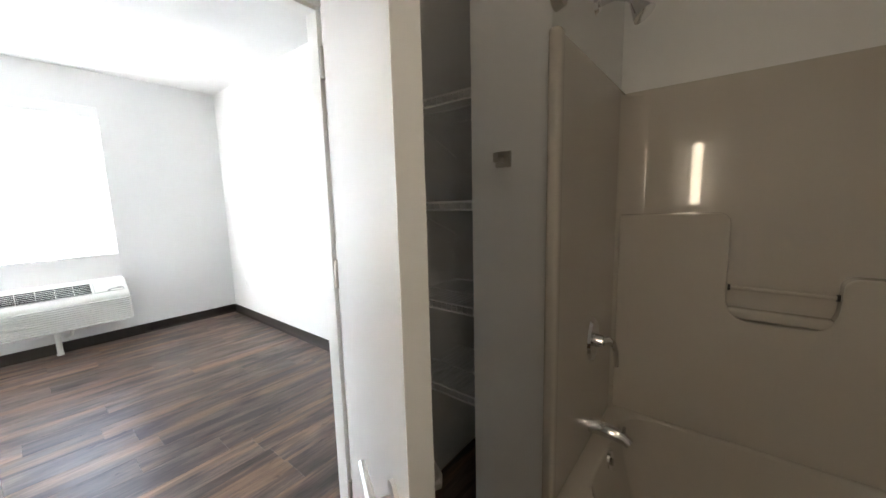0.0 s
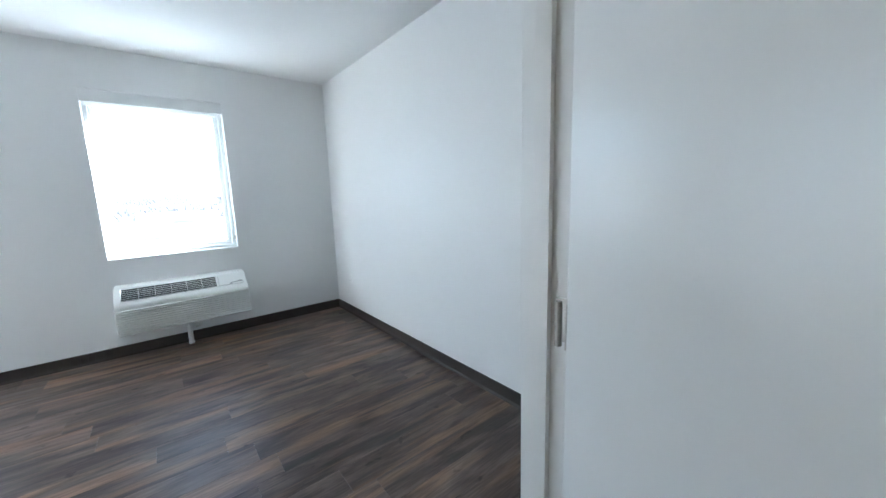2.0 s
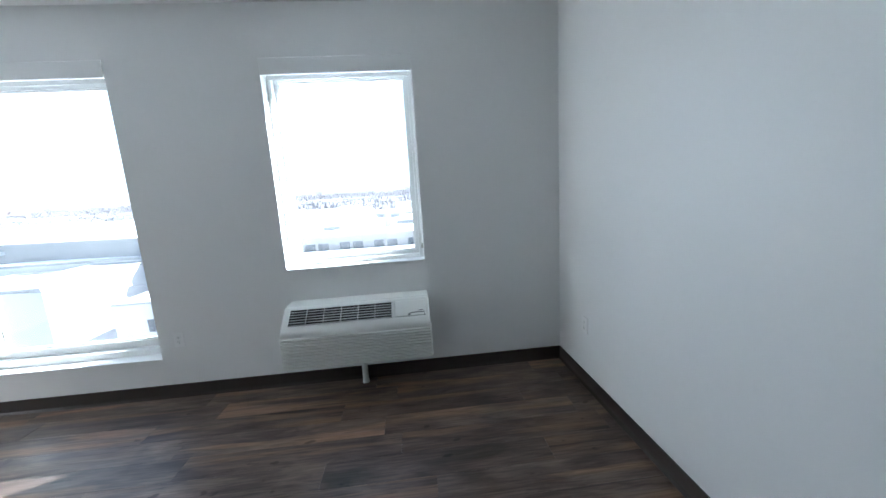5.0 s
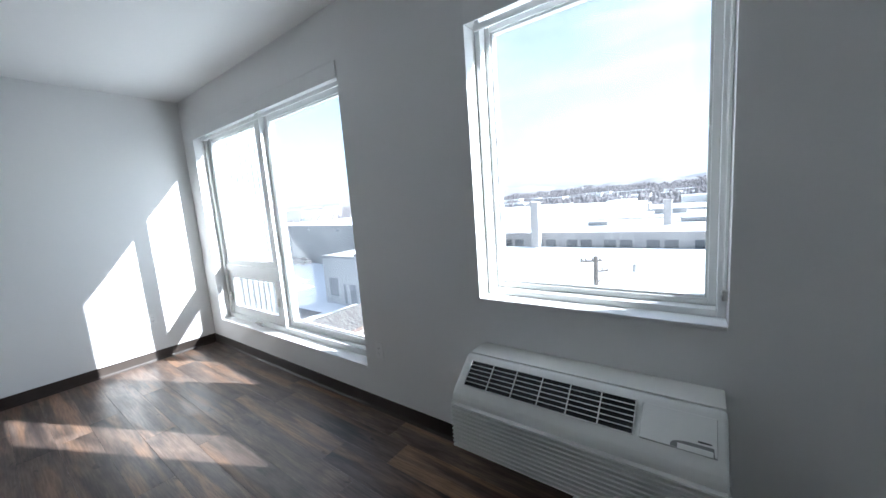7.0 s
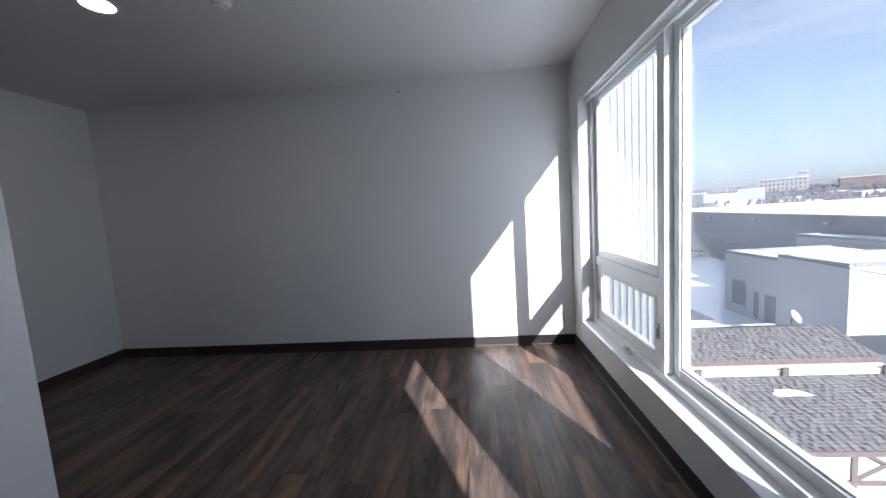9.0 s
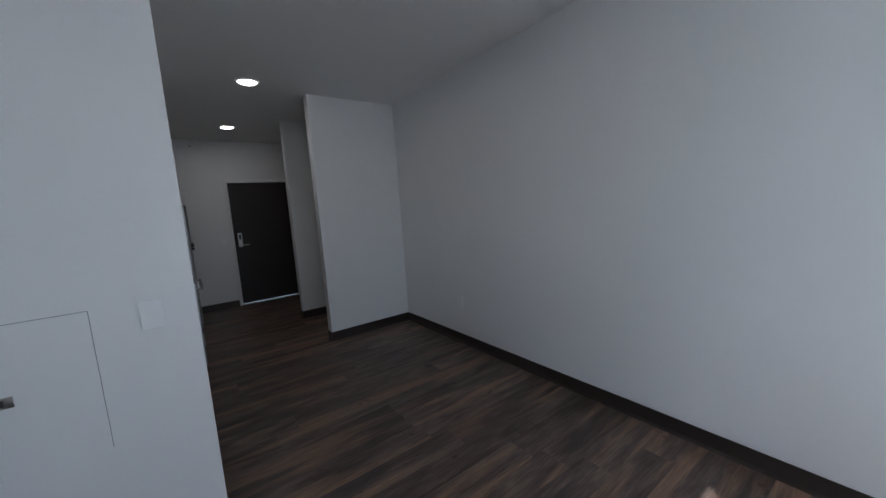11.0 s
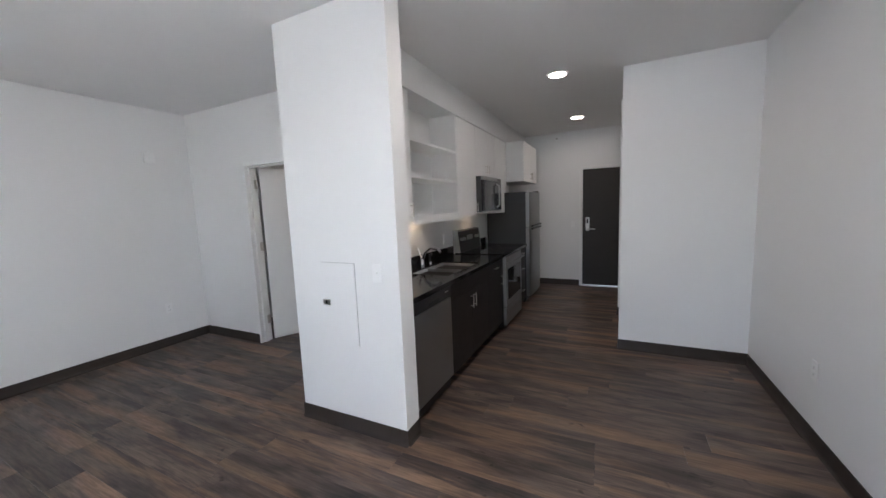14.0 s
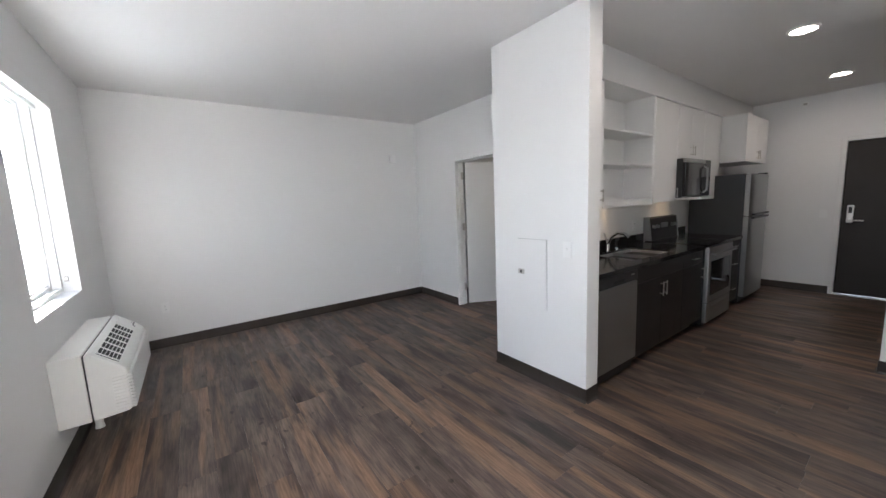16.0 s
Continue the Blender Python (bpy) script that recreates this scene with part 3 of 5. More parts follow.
# ---- ceiling lamps ----
def downlight(x, y, glow=LAMP):
    d = thing("recessed_light", (x, y, H), "round white recessed ceiling light, switched on", "ceiling light", "recessed ceiling lights")
    bm = bmesh.new()
    ring = [(0.100, 0.0), (0.098, -0.006), (0.082, -0.012), (0.076, -0.006), (0.074, -0.001)]
    vs = [[bm.verts.new((r * math.cos(a), r * math.sin(a), z)) for a in [2 * math.pi * k / 40 for k in range(40)]] for r, z in ring]
    for p, q in zip(vs, vs[1:]):
        for k in range(40):
            bm.faces.new((p[k], p[(k + 1) % 40], q[(k + 1) % 40], q[k]))
    bmesh.ops.recalc_face_normals(bm, faces=bm.faces[:])
    part("trim_ring", bm, PLATE, d)
    part("diffuser", rod(bmesh.new(), (0, 0, -0.005), (0, 0, -0.001), 0.0745, seg=40), glow, d)


for x, y in ((-4.206, -4.875), (-4.209, -6.824), (-4.24, -3.06)):
    downlight(x, y)


sd = thing("smoke_detector", (-4.34, -2.38, H), "round white smoke detector on the ceiling", "smoke detector")
part("base", rod(bmesh.new(), (0, 0, -0.012), (0, 0, 0), 0.066, 0.068, seg=32), PLATE, sd)
dome = part("dome", rod(bmesh.new(), (0, 0, -0.042), (0, 0, -0.012), 0.040, 0.060, seg=32), PLATE, sd)
part("sensor_cap", rod(bmesh.new(), (0, 0, -0.048), (0, 0, -0.042), 0.018, 0.022, seg=20), PLATE, dome)

# ---- kitchen ----
def bar_pull(parent, p, q, out=0.03):
    """A straight bar handle from p to q, standing off the face towards -x."""
    p, q = Vector(p), Vector(q)
    o = Vector((-out, 0, 0))
    h = wpart("handle", rod(bmesh.new(), p + o, q + o, 0.005), NICKEL, parent, "satin nickel bar handle")
    for k in (0.15, 0.85):
        c = p.lerp(q, k)
        wpart("post", rod(bmesh.new(), c, c + o, 0.004, seg=8), NICKEL, h)


XB = -3.515   # carcass front of the base units


def base_unit(name, y0, y1, fronts, label):
    """Base cabinet from y0 to y1 (y0 nearer the entry); fronts are (ya, yb, za, zb, handle)."""
    c = thing(name, ((XB - 2.9) / 2, (y0 + y1) / 2, 0), label, "kitchen cabinet", "dark base cabinets")
    wpart("body", B(XB, -2.902, y0 + 0.001, y1 - 0.001, 0.10, 0.873), ESPRESSO, c)
    wpart("toe_kick", B(XB + 0.07, -2.95, y0 + 0.002, y1 - 0.002, 0, 0.0995), BASE, c)
    for ya, yb, za, zb, hd in fronts:
        f = wpart("drawer_front" if hd == "h" or hd == "n" else "door", B(XB - 0.02, XB - 0.001, ya + 0.002, yb - 0.002, za, zb, bev=0.002), ESPRESSO, c)
        ym, zm = (ya + yb) / 2, (za + zb) / 2
        if hd == "h":
            bar_pull(f, (XB - 0.02, ym - 0.06, zm), (XB - 0.02, ym + 0.06, zm))
        elif hd in "lr":
            y = ya + 0.035 if hd == "l" else yb - 0.035
            bar_pull(f, (XB - 0.02, y, zb - 0.17), (XB - 0.02, y, zb - 0.04))
    return c


base_unit("sink_cabinet", -4.63, -3.70, [(-4.63, -3.70, 0.735, 0.868, "n"), (-4.165, -3.70, 0.105, 0.73, "l"), (-4.63, -4.165, 0.105, 0.73, "r")],
          "dark espresso sink base cabinet with two doors")
base_unit("base_cabinet", -5.13, -4.63, [(-5.13, -4.63, 0.735, 0.868, "h"), (-5.13, -4.63, 0.105, 0.73, "l")], "dark espresso base cabinet with one drawer and door")
base_unit("drawer_cabinet", -6.34, -5.905, [(-6.34, -5.905, 0.735, 0.868, "h"), (-6.34, -5.905, 0.43, 0.73, "h"), (-6.34, -5.905, 0.105, 0.425, "h")],
          "dark espresso cabinet with three drawers")

dw = thing("dishwasher", (-3.2, -3.38, 0), "stainless steel dishwasher under the black counter", "dishwasher")
wpart("body", B(-3.51, -2.905, -3.688, -3.075, 0.02, 0.872), BLACKP, dw)
dd = wpart("door", B(-3.545, -3.511, -3.685, -3.078, 0.115, 0.775, bev=0.006), STEEL, dw, "brushed stainless steel door")
cp = wpart("control_panel", B(-3.548, -3.511, -3.685, -3.078, 0.782, 0.868, bev=0.006), BLACKP, dw, "black control panel with a pocket handle")
wpart("pocket", B(-3.5505, -3.548, -3.46, -3.30, 0.80, 0.822, bev=0.001), DARKGAP, cp)
wpart("badge", B(-3.5495, -3.5478, -3.62, -3.57, 0.835, 0.843), NICKEL, cp)
wpart("kick_plate", B(-3.47, -3.45, -3.685, -3.078, 0.005, 0.11), BLACKP, dw)

# worktop round the sink
SX0, SX1, SY0, SY1 = -3.46, -3.05, -4.56, -3.83
bm = bmesh.new()
for a in ((-3.56, SX0, SY0, SY1), (SX1, -2.902, SY0, SY1), (-3.56, -2.902, SY1, -3.062), (-3.56, -2.902, -5.135, SY0)):
    box(bm, *a, 0.876, 0.914)
ct = thing("worktop", (-3.23, -4.1, 0.876), "black polished stone kitchen counter", "worktop")
wpart("slab", bm, GRANITE, ct)
wpart("slab", B(-3.56, -2.902, -6.36, -5.902, 0.876, 0.914, bev=0.003), GRANITE, ct)
wpart("backsplash", B(-2.922, -2.901, -5.135, -3.062, 0.9142, 1.015, bev=0.002), GRANITE, ct)
wpart("backsplash", B(-2.922, -2.901, -6.36, -5.902, 0.9142, 1.015, bev=0.002), GRANITE, ct)


def bowl(bm, x0, x1, y0, y1, top, deep, lip):
    """An open bowl with sloped sides and a flat rim."""
    def ring(a, z):
        return [bm.verts.new(v) for v in ((x0 + a, y0 + a, z), (x1 - a, y0 + a, z), (x1 - a, y1 - a, z), (x0 + a, y1 - a, z))]
    rs = [ring(0, top), ring(lip, top + 0.001), ring(lip + 0.008, top - 0.012), ring(lip + 0.025, top - deep + 0.03), ring(lip + 0.06, top - deep)]
    for p, q in zip(rs, rs[1:]):
        for k in range(4):
            bm.faces.new((p[k], p[(k + 1) % 4], q[(k + 1) % 4], q[k]))
    bm.faces.new(rs[-1])
    return bm


sk = thing("sink", (-3.255, -4.195, 0.914), "double-bowl stainless steel kitchen sink", "sink")
for ya, yb in ((SY0 + 0.002, -4.20), (-4.19, SY1 - 0.002)):
    b = bowl(bmesh.new(), SX0 + 0.002, SX1 - 0.002, ya, yb, 0.8995, 0.19, 0.003)
    o = wpart("bowl", b, STEEL, sk)
    wpart("drain", rod(bmesh.new(), (-3.25, (ya + yb) / 2, 0.727), (-3.25, (ya + yb) / 2, 0.731), 0.04, seg=24), CHROME, o)
wpart("divider", B(SX0 + 0.012, SX1 - 0.012, -4.204, -4.186, 0.880, 0.8985, bev=0.003), STEEL, sk)
fa = thing("faucet", (-3.0, -4.19, 0.914), "chrome single-lever kitchen faucet behind the sink", "faucet")
wpart("base", rod(bmesh.new(), (-3.0, -4.19, 0.914), (-3.0, -4.19, 0.99), 0.026, 0.021, seg=20), CHROME, fa)
wpart("spout", tube(bmesh.new(), [(-3.0, -4.19, 0.98), (-3.04, -4.19, 1.06), (-3.10, -4.19, 1.105), (-3.17, -4.19, 1.10), (-3.21, -4.19, 1.065)], [0.016, 0.015, 0.014, 0.016, 0.018]), CHROME, fa)
wpart("lever", tube(bmesh.new(), [(-3.0, -4.19, 0.985), (-2.985, -4.19, 1.03), (-2.965, -4.18, 1.10)], [0.018, 0.012, 0.008]), CHROME, fa)
spr = thing("side_sprayer", (-3.0, -4.36, 0.914), "chrome side sprayer beside the faucet", "sprayer")
wpart("holder", rod(bmesh.new(), (-3.0, -4.36, 0.914), (-3.0, -4.36, 0.94), 0.022, 0.016), CHROME, spr)
wpart("nozzle", tube(bmesh.new(), [(-3.0, -4.36, 0.935), (-3.0, -4.36, 1.0), (-3.02, -4.36, 1.03)], [0.011, 0.013, 0.016]), BLACKP, spr)


# range
def cooker():
    y0, y1 = -5.897, -5.14
    r = thing("range", (-3.25, (y0 + y1) / 2, 0), "stainless steel electric range with a black glass cooktop", "range")
    wpart("body", B(-3.545, -2.935, y0, y1, 0.03, 0.895), BLACKP, r)
    wpart("cooktop", B(-3.575, -2.935, y0 - 0.001, y1 + 0.001, 0.896, 0.922, bev=0.004), BLACKGLASS, r, "black glass cooktop")
    d = wpart("oven_door", B(-3.585, -3.546, y0 + 0.004, y1 - 0.004, 0.285, 0.885, bev=0.006), STEEL, r, "stainless oven door with dark window")
    wpart("window", B(-3.5885, -3.585, y0 + 0.075, y1 - 0.075, 0.36, 0.735, bev=0.0015), BLACKGLASS, d)
    h = wpart("handle", rod(bmesh.new(), (-3.63, y0 + 0.05, 0.815), (-3.63, y1 - 0.05, 0.815), 0.012, seg=16), STEEL, d)
    for y in (y0 + 0.07, y1 - 0.07):
        wpart("post", B(-3.63, -3.584, y - 0.012, y + 0.012, 0.806, 0.824, bev=0.003), STEEL, h)
    dr = wpart("drawer", B(-3.583, -3.546, y0 + 0.004, y1 - 0.004, 0.06, 0.275, bev=0.006), STEEL, r)
    wpart("drawer_lip", B(-3.592, -3.583, y0 + 0.1, y1 - 0.1, 0.225, 0.243, bev=0.003), STEEL, dr)
    bg = prism(bmesh.new(), [(-3.005, 0.922), (-2.975, 1.19), (-2.912, 1.20), (-2.912, 0.922)], "y", y0, y1)
    bmesh.ops.bevel(bg, geom=bg.edges[:], offset=0.006, segments=2, profile=0.5, affect="EDGES")
    g = wpart("control_panel", bg, BLACKP, r, "black backguard with knobs and a clock")
    for ya in (y0 - 0.001, y1 - 0.011):
        cap = prism(bmesh.new(), [(-3.012, 0.924), (-2.980, 1.196), (-2.911, 1.207), (-2.911, 0.924)], "y", ya, ya + 0.012)
        bmesh.ops.bevel(cap, geom=cap.edges[:], offset=0.003, segments=2, profile=0.5, affect="EDGES")
        wpart("end_cap", cap, STEEL, g, "stainless end cap")
    for y in (y1 - 0.08, y1 - 0.17, y0 + 0.17, y0 + 0.08):
        wpart("knob", rod(bmesh.new(), (-2.985, y, 1.09), (-3.018, y, 1.087), 0.023, 0.019, seg=18), STEEL, g)
    wpart("clock", B(-2.996, -2.984, (y0 + y1) / 2 - 0.09, (y0 + y1) / 2 + 0.09, 1.065, 1.125, bev=0.002), STEEL, g)
    for x, y, rad in ((-3.42, y1 - 0.2, 0.10), (-3.42, y0 + 0.2, 0.08), (-3.12, y1 - 0.2, 0.08), (-3.12, y0 + 0.2, 0.10)):
        b = bmesh.new()
        bmesh.ops.create_circle(b, cap_ends=False, segments=40, radius=rad)
        ext = bmesh.ops.extrude_edge_only(b, edges=b.edges[:])
        vs = [v for v in ext["geom"] if isinstance(v, bmesh.types.BMVert)]
        bmesh.ops.scale(b, vec=(0.96, 0.96, 1), verts=vs)
        bmesh.ops.translate(b, vec=(x, y, 0.9226), verts=b.verts[:])
        wpart("burner_ring", b, FRIDGESIDE, r)


cooker()


# upper units
XU = -3.195


def wall_unit(name, y0, y1, z0, z1, doors, label, front=XU):
    c = thing(name, ((front - 2.9) / 2, (y0 + y1) / 2, z0), label, "kitchen cabinet", "white wall cabinets")
    wpart("body", B(front, -2.902, y0 + 0.001, y1 - 0.001, z0, z1 - 0.010, bev=0.001, seg=1), CABWHITE, c)
    for ya, yb, side in doors:
        f = wpart("door", B(front - 0.02, front - 0.001, ya + 0.0015, yb - 0.0015, z0 + 0.001, z1 - 0.012, bev=0.002), CABWHITE, c)
        y = ya + 0.035 if side == "l" else yb - 0.035
        bar_pull(f, (front - 0.02, y, z0 + 0.04), (front - 0.02, y, z0 + 0.15))
    return c


wall_unit("wall_cabinet", -3.70, -3.065, 1.385, 2.45, [(-3.70, -3.065, "l")], "white flat-front wall cabinet beside the panel wall")
wall_unit("wall_cabinet", -5.215, -4.665, 1.385, 2.45, [(-5.215, -4.665, "l")], "tall white flat-front wall cabinet beside the microwave")
wall_unit("wall_cabinet", -5.985, -5.22, 1.862, 2.45, [(-5.985, -5.603, "r"), (-5.603, -5.22, "l")], "white two-door cabinet above the microwave")
wall_unit("wall_cabinet", -6.55, -5.99, 1.385, 2.45, [(-6.55, -5.99, "l")], "white wall cabinet between microwave and refrigerator")
wall_unit("wall_cabinet", -7.52, -6.555, 1.845, 2.45, [(-7.52, -7.04, "r"), (-7.04, -6.555, "l")], "deep white two-door cabinet above the refrigerator", front=-3.46)

os_ = thing("open_shelf_unit", (-3.05, -4.18, 1.385), "empty white open shelf unit in the wall cabinets", "shelf")
wpart("back", B(-2.912, -2.902, -4.66, -3.705, 1.385, 2.45), CABWHITE, os_)
wpart("side", B(-3.21, -2.912, -3.72, -3.703, 1.385, 2.45), CABWHITE, os_)
wpart("side", B(-3.21, -2.912, -4.662, -4.645, 1.385, 2.45), CABWHITE, os_)
for z in (1.385, 1.75, 2.055):
    wpart("shelf", B(-3.205 if z > 1.4 else -3.212, -2.912, -4.645, -3.72, z, z + 0.02, bev=0.001), CABWHITE, os_)
wpart("face_rail", B(-3.214, -3.205, -4.645, -3.72, 1.366, 1.435, bev=0.001), CABWHITE, os_)

mw = thing("microwave", (-3.1, -5.6, 1.42), "over-range stainless and black microwave oven", "microwave")
wpart("body", B(-3.27, -2.905, -5.98, -5.225, 1.42, 1.855, bev=0.003), BLACKP, mw)
md = wpart("door", B(-3.30, -3.271, -5.79, -5.226, 1.435, 1.81, bev=0.006), BLACKGLASS, mw, "black glass door")
wpart("door_rim", B(-3.303, -3.2715, -5.79, -5.226, 1.81, 1.853, bev=0.003), STEEL, mw)
wpart("handle", tube(bmesh.new(), [(-3.30, -5.755, 1.47), (-3.335, -5.757, 1.50), (-3.338, -5.757, 1.62), (-3.335, -5.757, 1.75), (-3.30, -5.755, 1.78)], 0.011), STEEL, md)
wpart("control_panel", B(-3.298, -3.271, -5.978, -5.793, 1.435, 1.853, bev=0.004), BLACKGLASS, mw)
wpart("display", B(-3.3, -3.298, -5.96, -5.81, 1.75, 1.80), BLACKGLASS, mw)
wpart("vent", B(-3.29, -3.271, -5.978, -5.226, 1.4205, 1.434), STEEL, mw)


def puck(x, y, z):
    p = thing("under_cabinet_light", (x, y, z), "small warm light under a wall cabinet, switched on", "lamp", "under-cabinet lights")
    part("rim", rod(bmesh.new(), (0, 0, -0.006), (0, 0, 0), 0.035, seg=24), PLATE, p)
    part("lens", rod(bmesh.new(), (0, 0, -0.0072), (0, 0, -0.0061), 0.028, seg=24), WARM, p)


puck(-3.0, -4.2, 1.385)
puck(-3.05, -5.6, 1.42)


def fridge():
    y0, y1, xf = -7.17, -6.41, -3.60
    f = thing("refrigerator", (-3.25, (y0 + y1) / 2, 0), "stainless top-freezer refrigerator with dark grey sides", "refrigerator")
    wpart("body", B(-3.53, -2.93, y0 + 0.005, y1 - 0.005, 0.03, 1.68, bev=0.006), FRIDGESIDE, f, "dark grey textured cabinet")
    for n, za, zb in (("freezer_door", 1.155, 1.675), ("fridge_door", 0.11, 1.145)):
        prof = [(-3.535, y0), (xf + 0.012, y0), (xf - 0.004, y0 + 0.06), (xf - 0.014, (y0 + y1) / 2), (xf - 0.004, y1 - 0.06), (xf + 0.012, y1), (-3.535, y1)]
        bm = prism(bmesh.new(), prof, "z", za, zb)
        bmesh.ops.bevel(bm, geom=[e for e in bm.edges if abs(e.verts[0].co.z - e.verts[1].co.z) < 0.01], offset=0.006, segments=2, affect="EDGES")
        d = wpart(n, bm, STEEL, f, "brushed stainless steel door", smooth=40)
        z = za + 0.004 if n == "freezer_door" else zb - 0.03
        wpart("pocket_handle", B(xf - 0.035, xf - 0.002, y0 + 0.05, y1 - 0.05, z, z + 0.026, bev=0.008), BLACKP, d, "black edge grip")
    wpart("kick_grille", B(-3.52, -3.50, y0 + 0.01, y1 - 0.01, 0.02, 0.10, bev=0.003), BLACKP, f)
    wpart("hinge_cover", B(-3.59, -3.50, y0 + 0.02, y0 + 0.1, 1.6805, 1.70, bev=0.006), FRIDGESIDE, f)
    for y in (y0 + 0.06, y1 - 0.06):
        wpart("foot", rod(bmesh.new(), (-3.48, y, 0), (-3.48, y, 0.031), 0.02), BLACKP, f)


fridge()

# closet bench between the two closet walls
bench = thing("closet_shelf", (-5.3, -5.67, 0.42), "white low closet shelf between the end walls", "shelf")
wpart("board", B(XL, -5.15, -6.209, -5.131, 0.50, 0.525, bev=0.002), TRIM, bench)
wpart("cleat", B(XL, -5.2, -5.15, -5.131, 0.46, 0.4995, bev=0.002), TRIM, bench)
wpart("cleat", B(XL, -5.2, -6.209, -6.19, 0.46, 0.4995, bev=0.002), TRIM, bench)

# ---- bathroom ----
# white acrylic darkened to tan: the dim warm bathroom light is in its colour
TUBW = mat("dimmed_gloss_acrylic", (0.55, 0.51, 0.45), 0.05, vary=0.02, scale=2, coat=0.3, rvary=0.01)
WIRE = mat("white_wire", (0.78, 0.78, 0.76), 0.35, vary=0.02)
solid("wall_linen", B(-0.80, 0, -4.575, -4.31, 0, H, bev=0.003), WALL, "painted pier between linen closet and bathtub", "wall")
base_run(-0.80, -T, -4.31, -4.31 + T)
base_run(-T, 0, -4.31 + T, -3.91)


def wire_shelf(z):
    s = thing("wire_shelf", (-0.6, -4.11, z), "white coated wire shelf in the linen closet", "shelf", "linen closet wire shelves")
    y0, y1, x0, x1 = -4.306, -3.914, -0.74, -0.36
    for dz in (0.0, -0.03):
        wpart("front_rail", rod(bmesh.new(), (x0, y0, z + dz), (x0, y1, z + dz), 0.003, seg=8), WIRE, s)
    for x in (x0 + 0.17, x1):
        wpart("cross_rail", rod(bmesh.new(), (x, y0, z - 0.004), (x, y1, z - 0.004), 0.003, seg=8), WIRE, s)
    n = 16
    for i in range(n):
        y = y0 + 0.012 + (y1 - y0 - 0.024) * i / (n - 1)
        wpart("wire", tube(bmesh.new(), [(x0 - 0.002, y, z - 0.03), (x0 - 0.002, y, z), (x0 + 0.01, y, z + 0.001), (x1, y, z)], 0.0018, seg=6), WIRE, s)
    for yy in (y0, y1):
        wpart("brace", rod(bmesh.new(), (x0 + 0.02, yy + (0.004 if yy == y0 else -0.004), z - 0.01), (x1, yy + (0.004 if yy == y0 else -0.004), z - 0.16), 0.003, seg=8), WIRE, s)


for z in (1.755, 1.375, 0.985, 0.63):
    wire_shelf(z)

# tub and surround
tub = thing("bathtub", (-0.42, -5.35, 0), "glossy off-white acrylic bathtub with a moulded surround", "bathtub")
TY0, TY1, TX0, TX1 = -6.12, -4.58, -0.80, -0.004
bm = bmesh.new()


def tub_ring(dx0, dx1, dy, z):
    x0, x1, y0, y1 = TX0 + dx0, TX1 - dx1, TY0 + dy, TY1 - dy
    out, r = [], min(0.12, dy * 1.2 + 0.004)
    for cx, cy, a0 in ((x1 - r, y1 - r, 0), (x0 + r, y1 - r, 90), (x0 + r, y0 + r, 180), (x1 - r, y0 + r, 270)):
        for k in range(7):
            a = radians(a0 + 15 * k)
            out.append(bm.verts.new((cx + r * math.cos(a), cy + r * math.sin(a), z)))
    return out


rings = [tub_ring(0, 0, 0, 0), tub_ring(0, 0, 0, 0.39), tub_ring(0.006, 0, 0.004, 0.40), tub_ring(0.07, 0.085, 0.075, 0.402), tub_ring(0.085, 0.10, 0.09, 0.392),
         tub_ring(0.11, 0.12, 0.12, 0.25), tub_ring(0.15, 0.16, 0.17, 0.10), tub_ring(0.20, 0.21, 0.25, 0.075)]
for p, q in zip(rings, rings[1:]):
    for k in range(len(p)):
        bm.faces.new((p[k], p[(k + 1) % len(p)], q[(k + 1) % len(p)], q[k]))
bm.faces.new(rings[-1])
bmesh.ops.recalc_face_normals(bm, faces=bm.faces[:])
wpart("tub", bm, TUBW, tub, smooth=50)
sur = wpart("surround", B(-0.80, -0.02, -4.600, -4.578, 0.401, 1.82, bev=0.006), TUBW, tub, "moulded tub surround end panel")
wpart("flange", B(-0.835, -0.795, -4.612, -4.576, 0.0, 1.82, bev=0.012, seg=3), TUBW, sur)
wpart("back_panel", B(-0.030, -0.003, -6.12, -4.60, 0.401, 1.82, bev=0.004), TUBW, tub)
# cove in the corner
bm = bmesh.new()
arc = [(-0.03, -4.60), (-0.12, -4.60)] + [(-0.12 + 0.09 * math.sin(radians(a)), -4.69 + 0.09 * math.cos(radians(a))) for a in range(10, 90, 10)] + [(-0.03, -4.69)]
prism(bm, arc, "z", 0.401, 1.80)
wpart("corner_cove", bm, TUBW, sur, smooth=40)
# thick lower back with the ledge line and soap recess
led = [(-4.61, 0.401), (-4.61, 1.30), (-4.94, 1.31)]
led += [(-4.95 - 0.04 * math.sin(radians(a)), 1.27 + 0.04 * math.cos(radians(a))) for a in range(0, 91, 15)]
led += [(-4.992, 1.0)] + [(-5.06 + 0.068 * math.cos(radians(a)), 0.99 - 0.09 * math.sin(radians(a))) for a in range(15, 91, 15)]
led += [(-5.20, 0.90)] + [(-5.22 - 0.07 * math.sin(radians(a)), 0.99 - 0.09 * math.cos(radians(a))) for a in range(15, 91, 15)]
led += [(-5.292, 1.06)] + [(-5.33 + 0.038 * math.cos(radians(a)), 1.06 + 0.035 * math.sin(radians(a))) for a in range(15, 91, 15)]
led += [(-6.11, 1.10), (-6.11, 0.401)]
bm = prism(bmesh.new(), led, "x", -0.085, -0.029)
fr = [e for e in bm.edges if all(abs(v.co.x + 0.085) < 0.001 for v in e.verts)]
bmesh.ops.bevel(bm, geom=fr, offset=0.007, segments=3, profile=0.5, affect="EDGES")
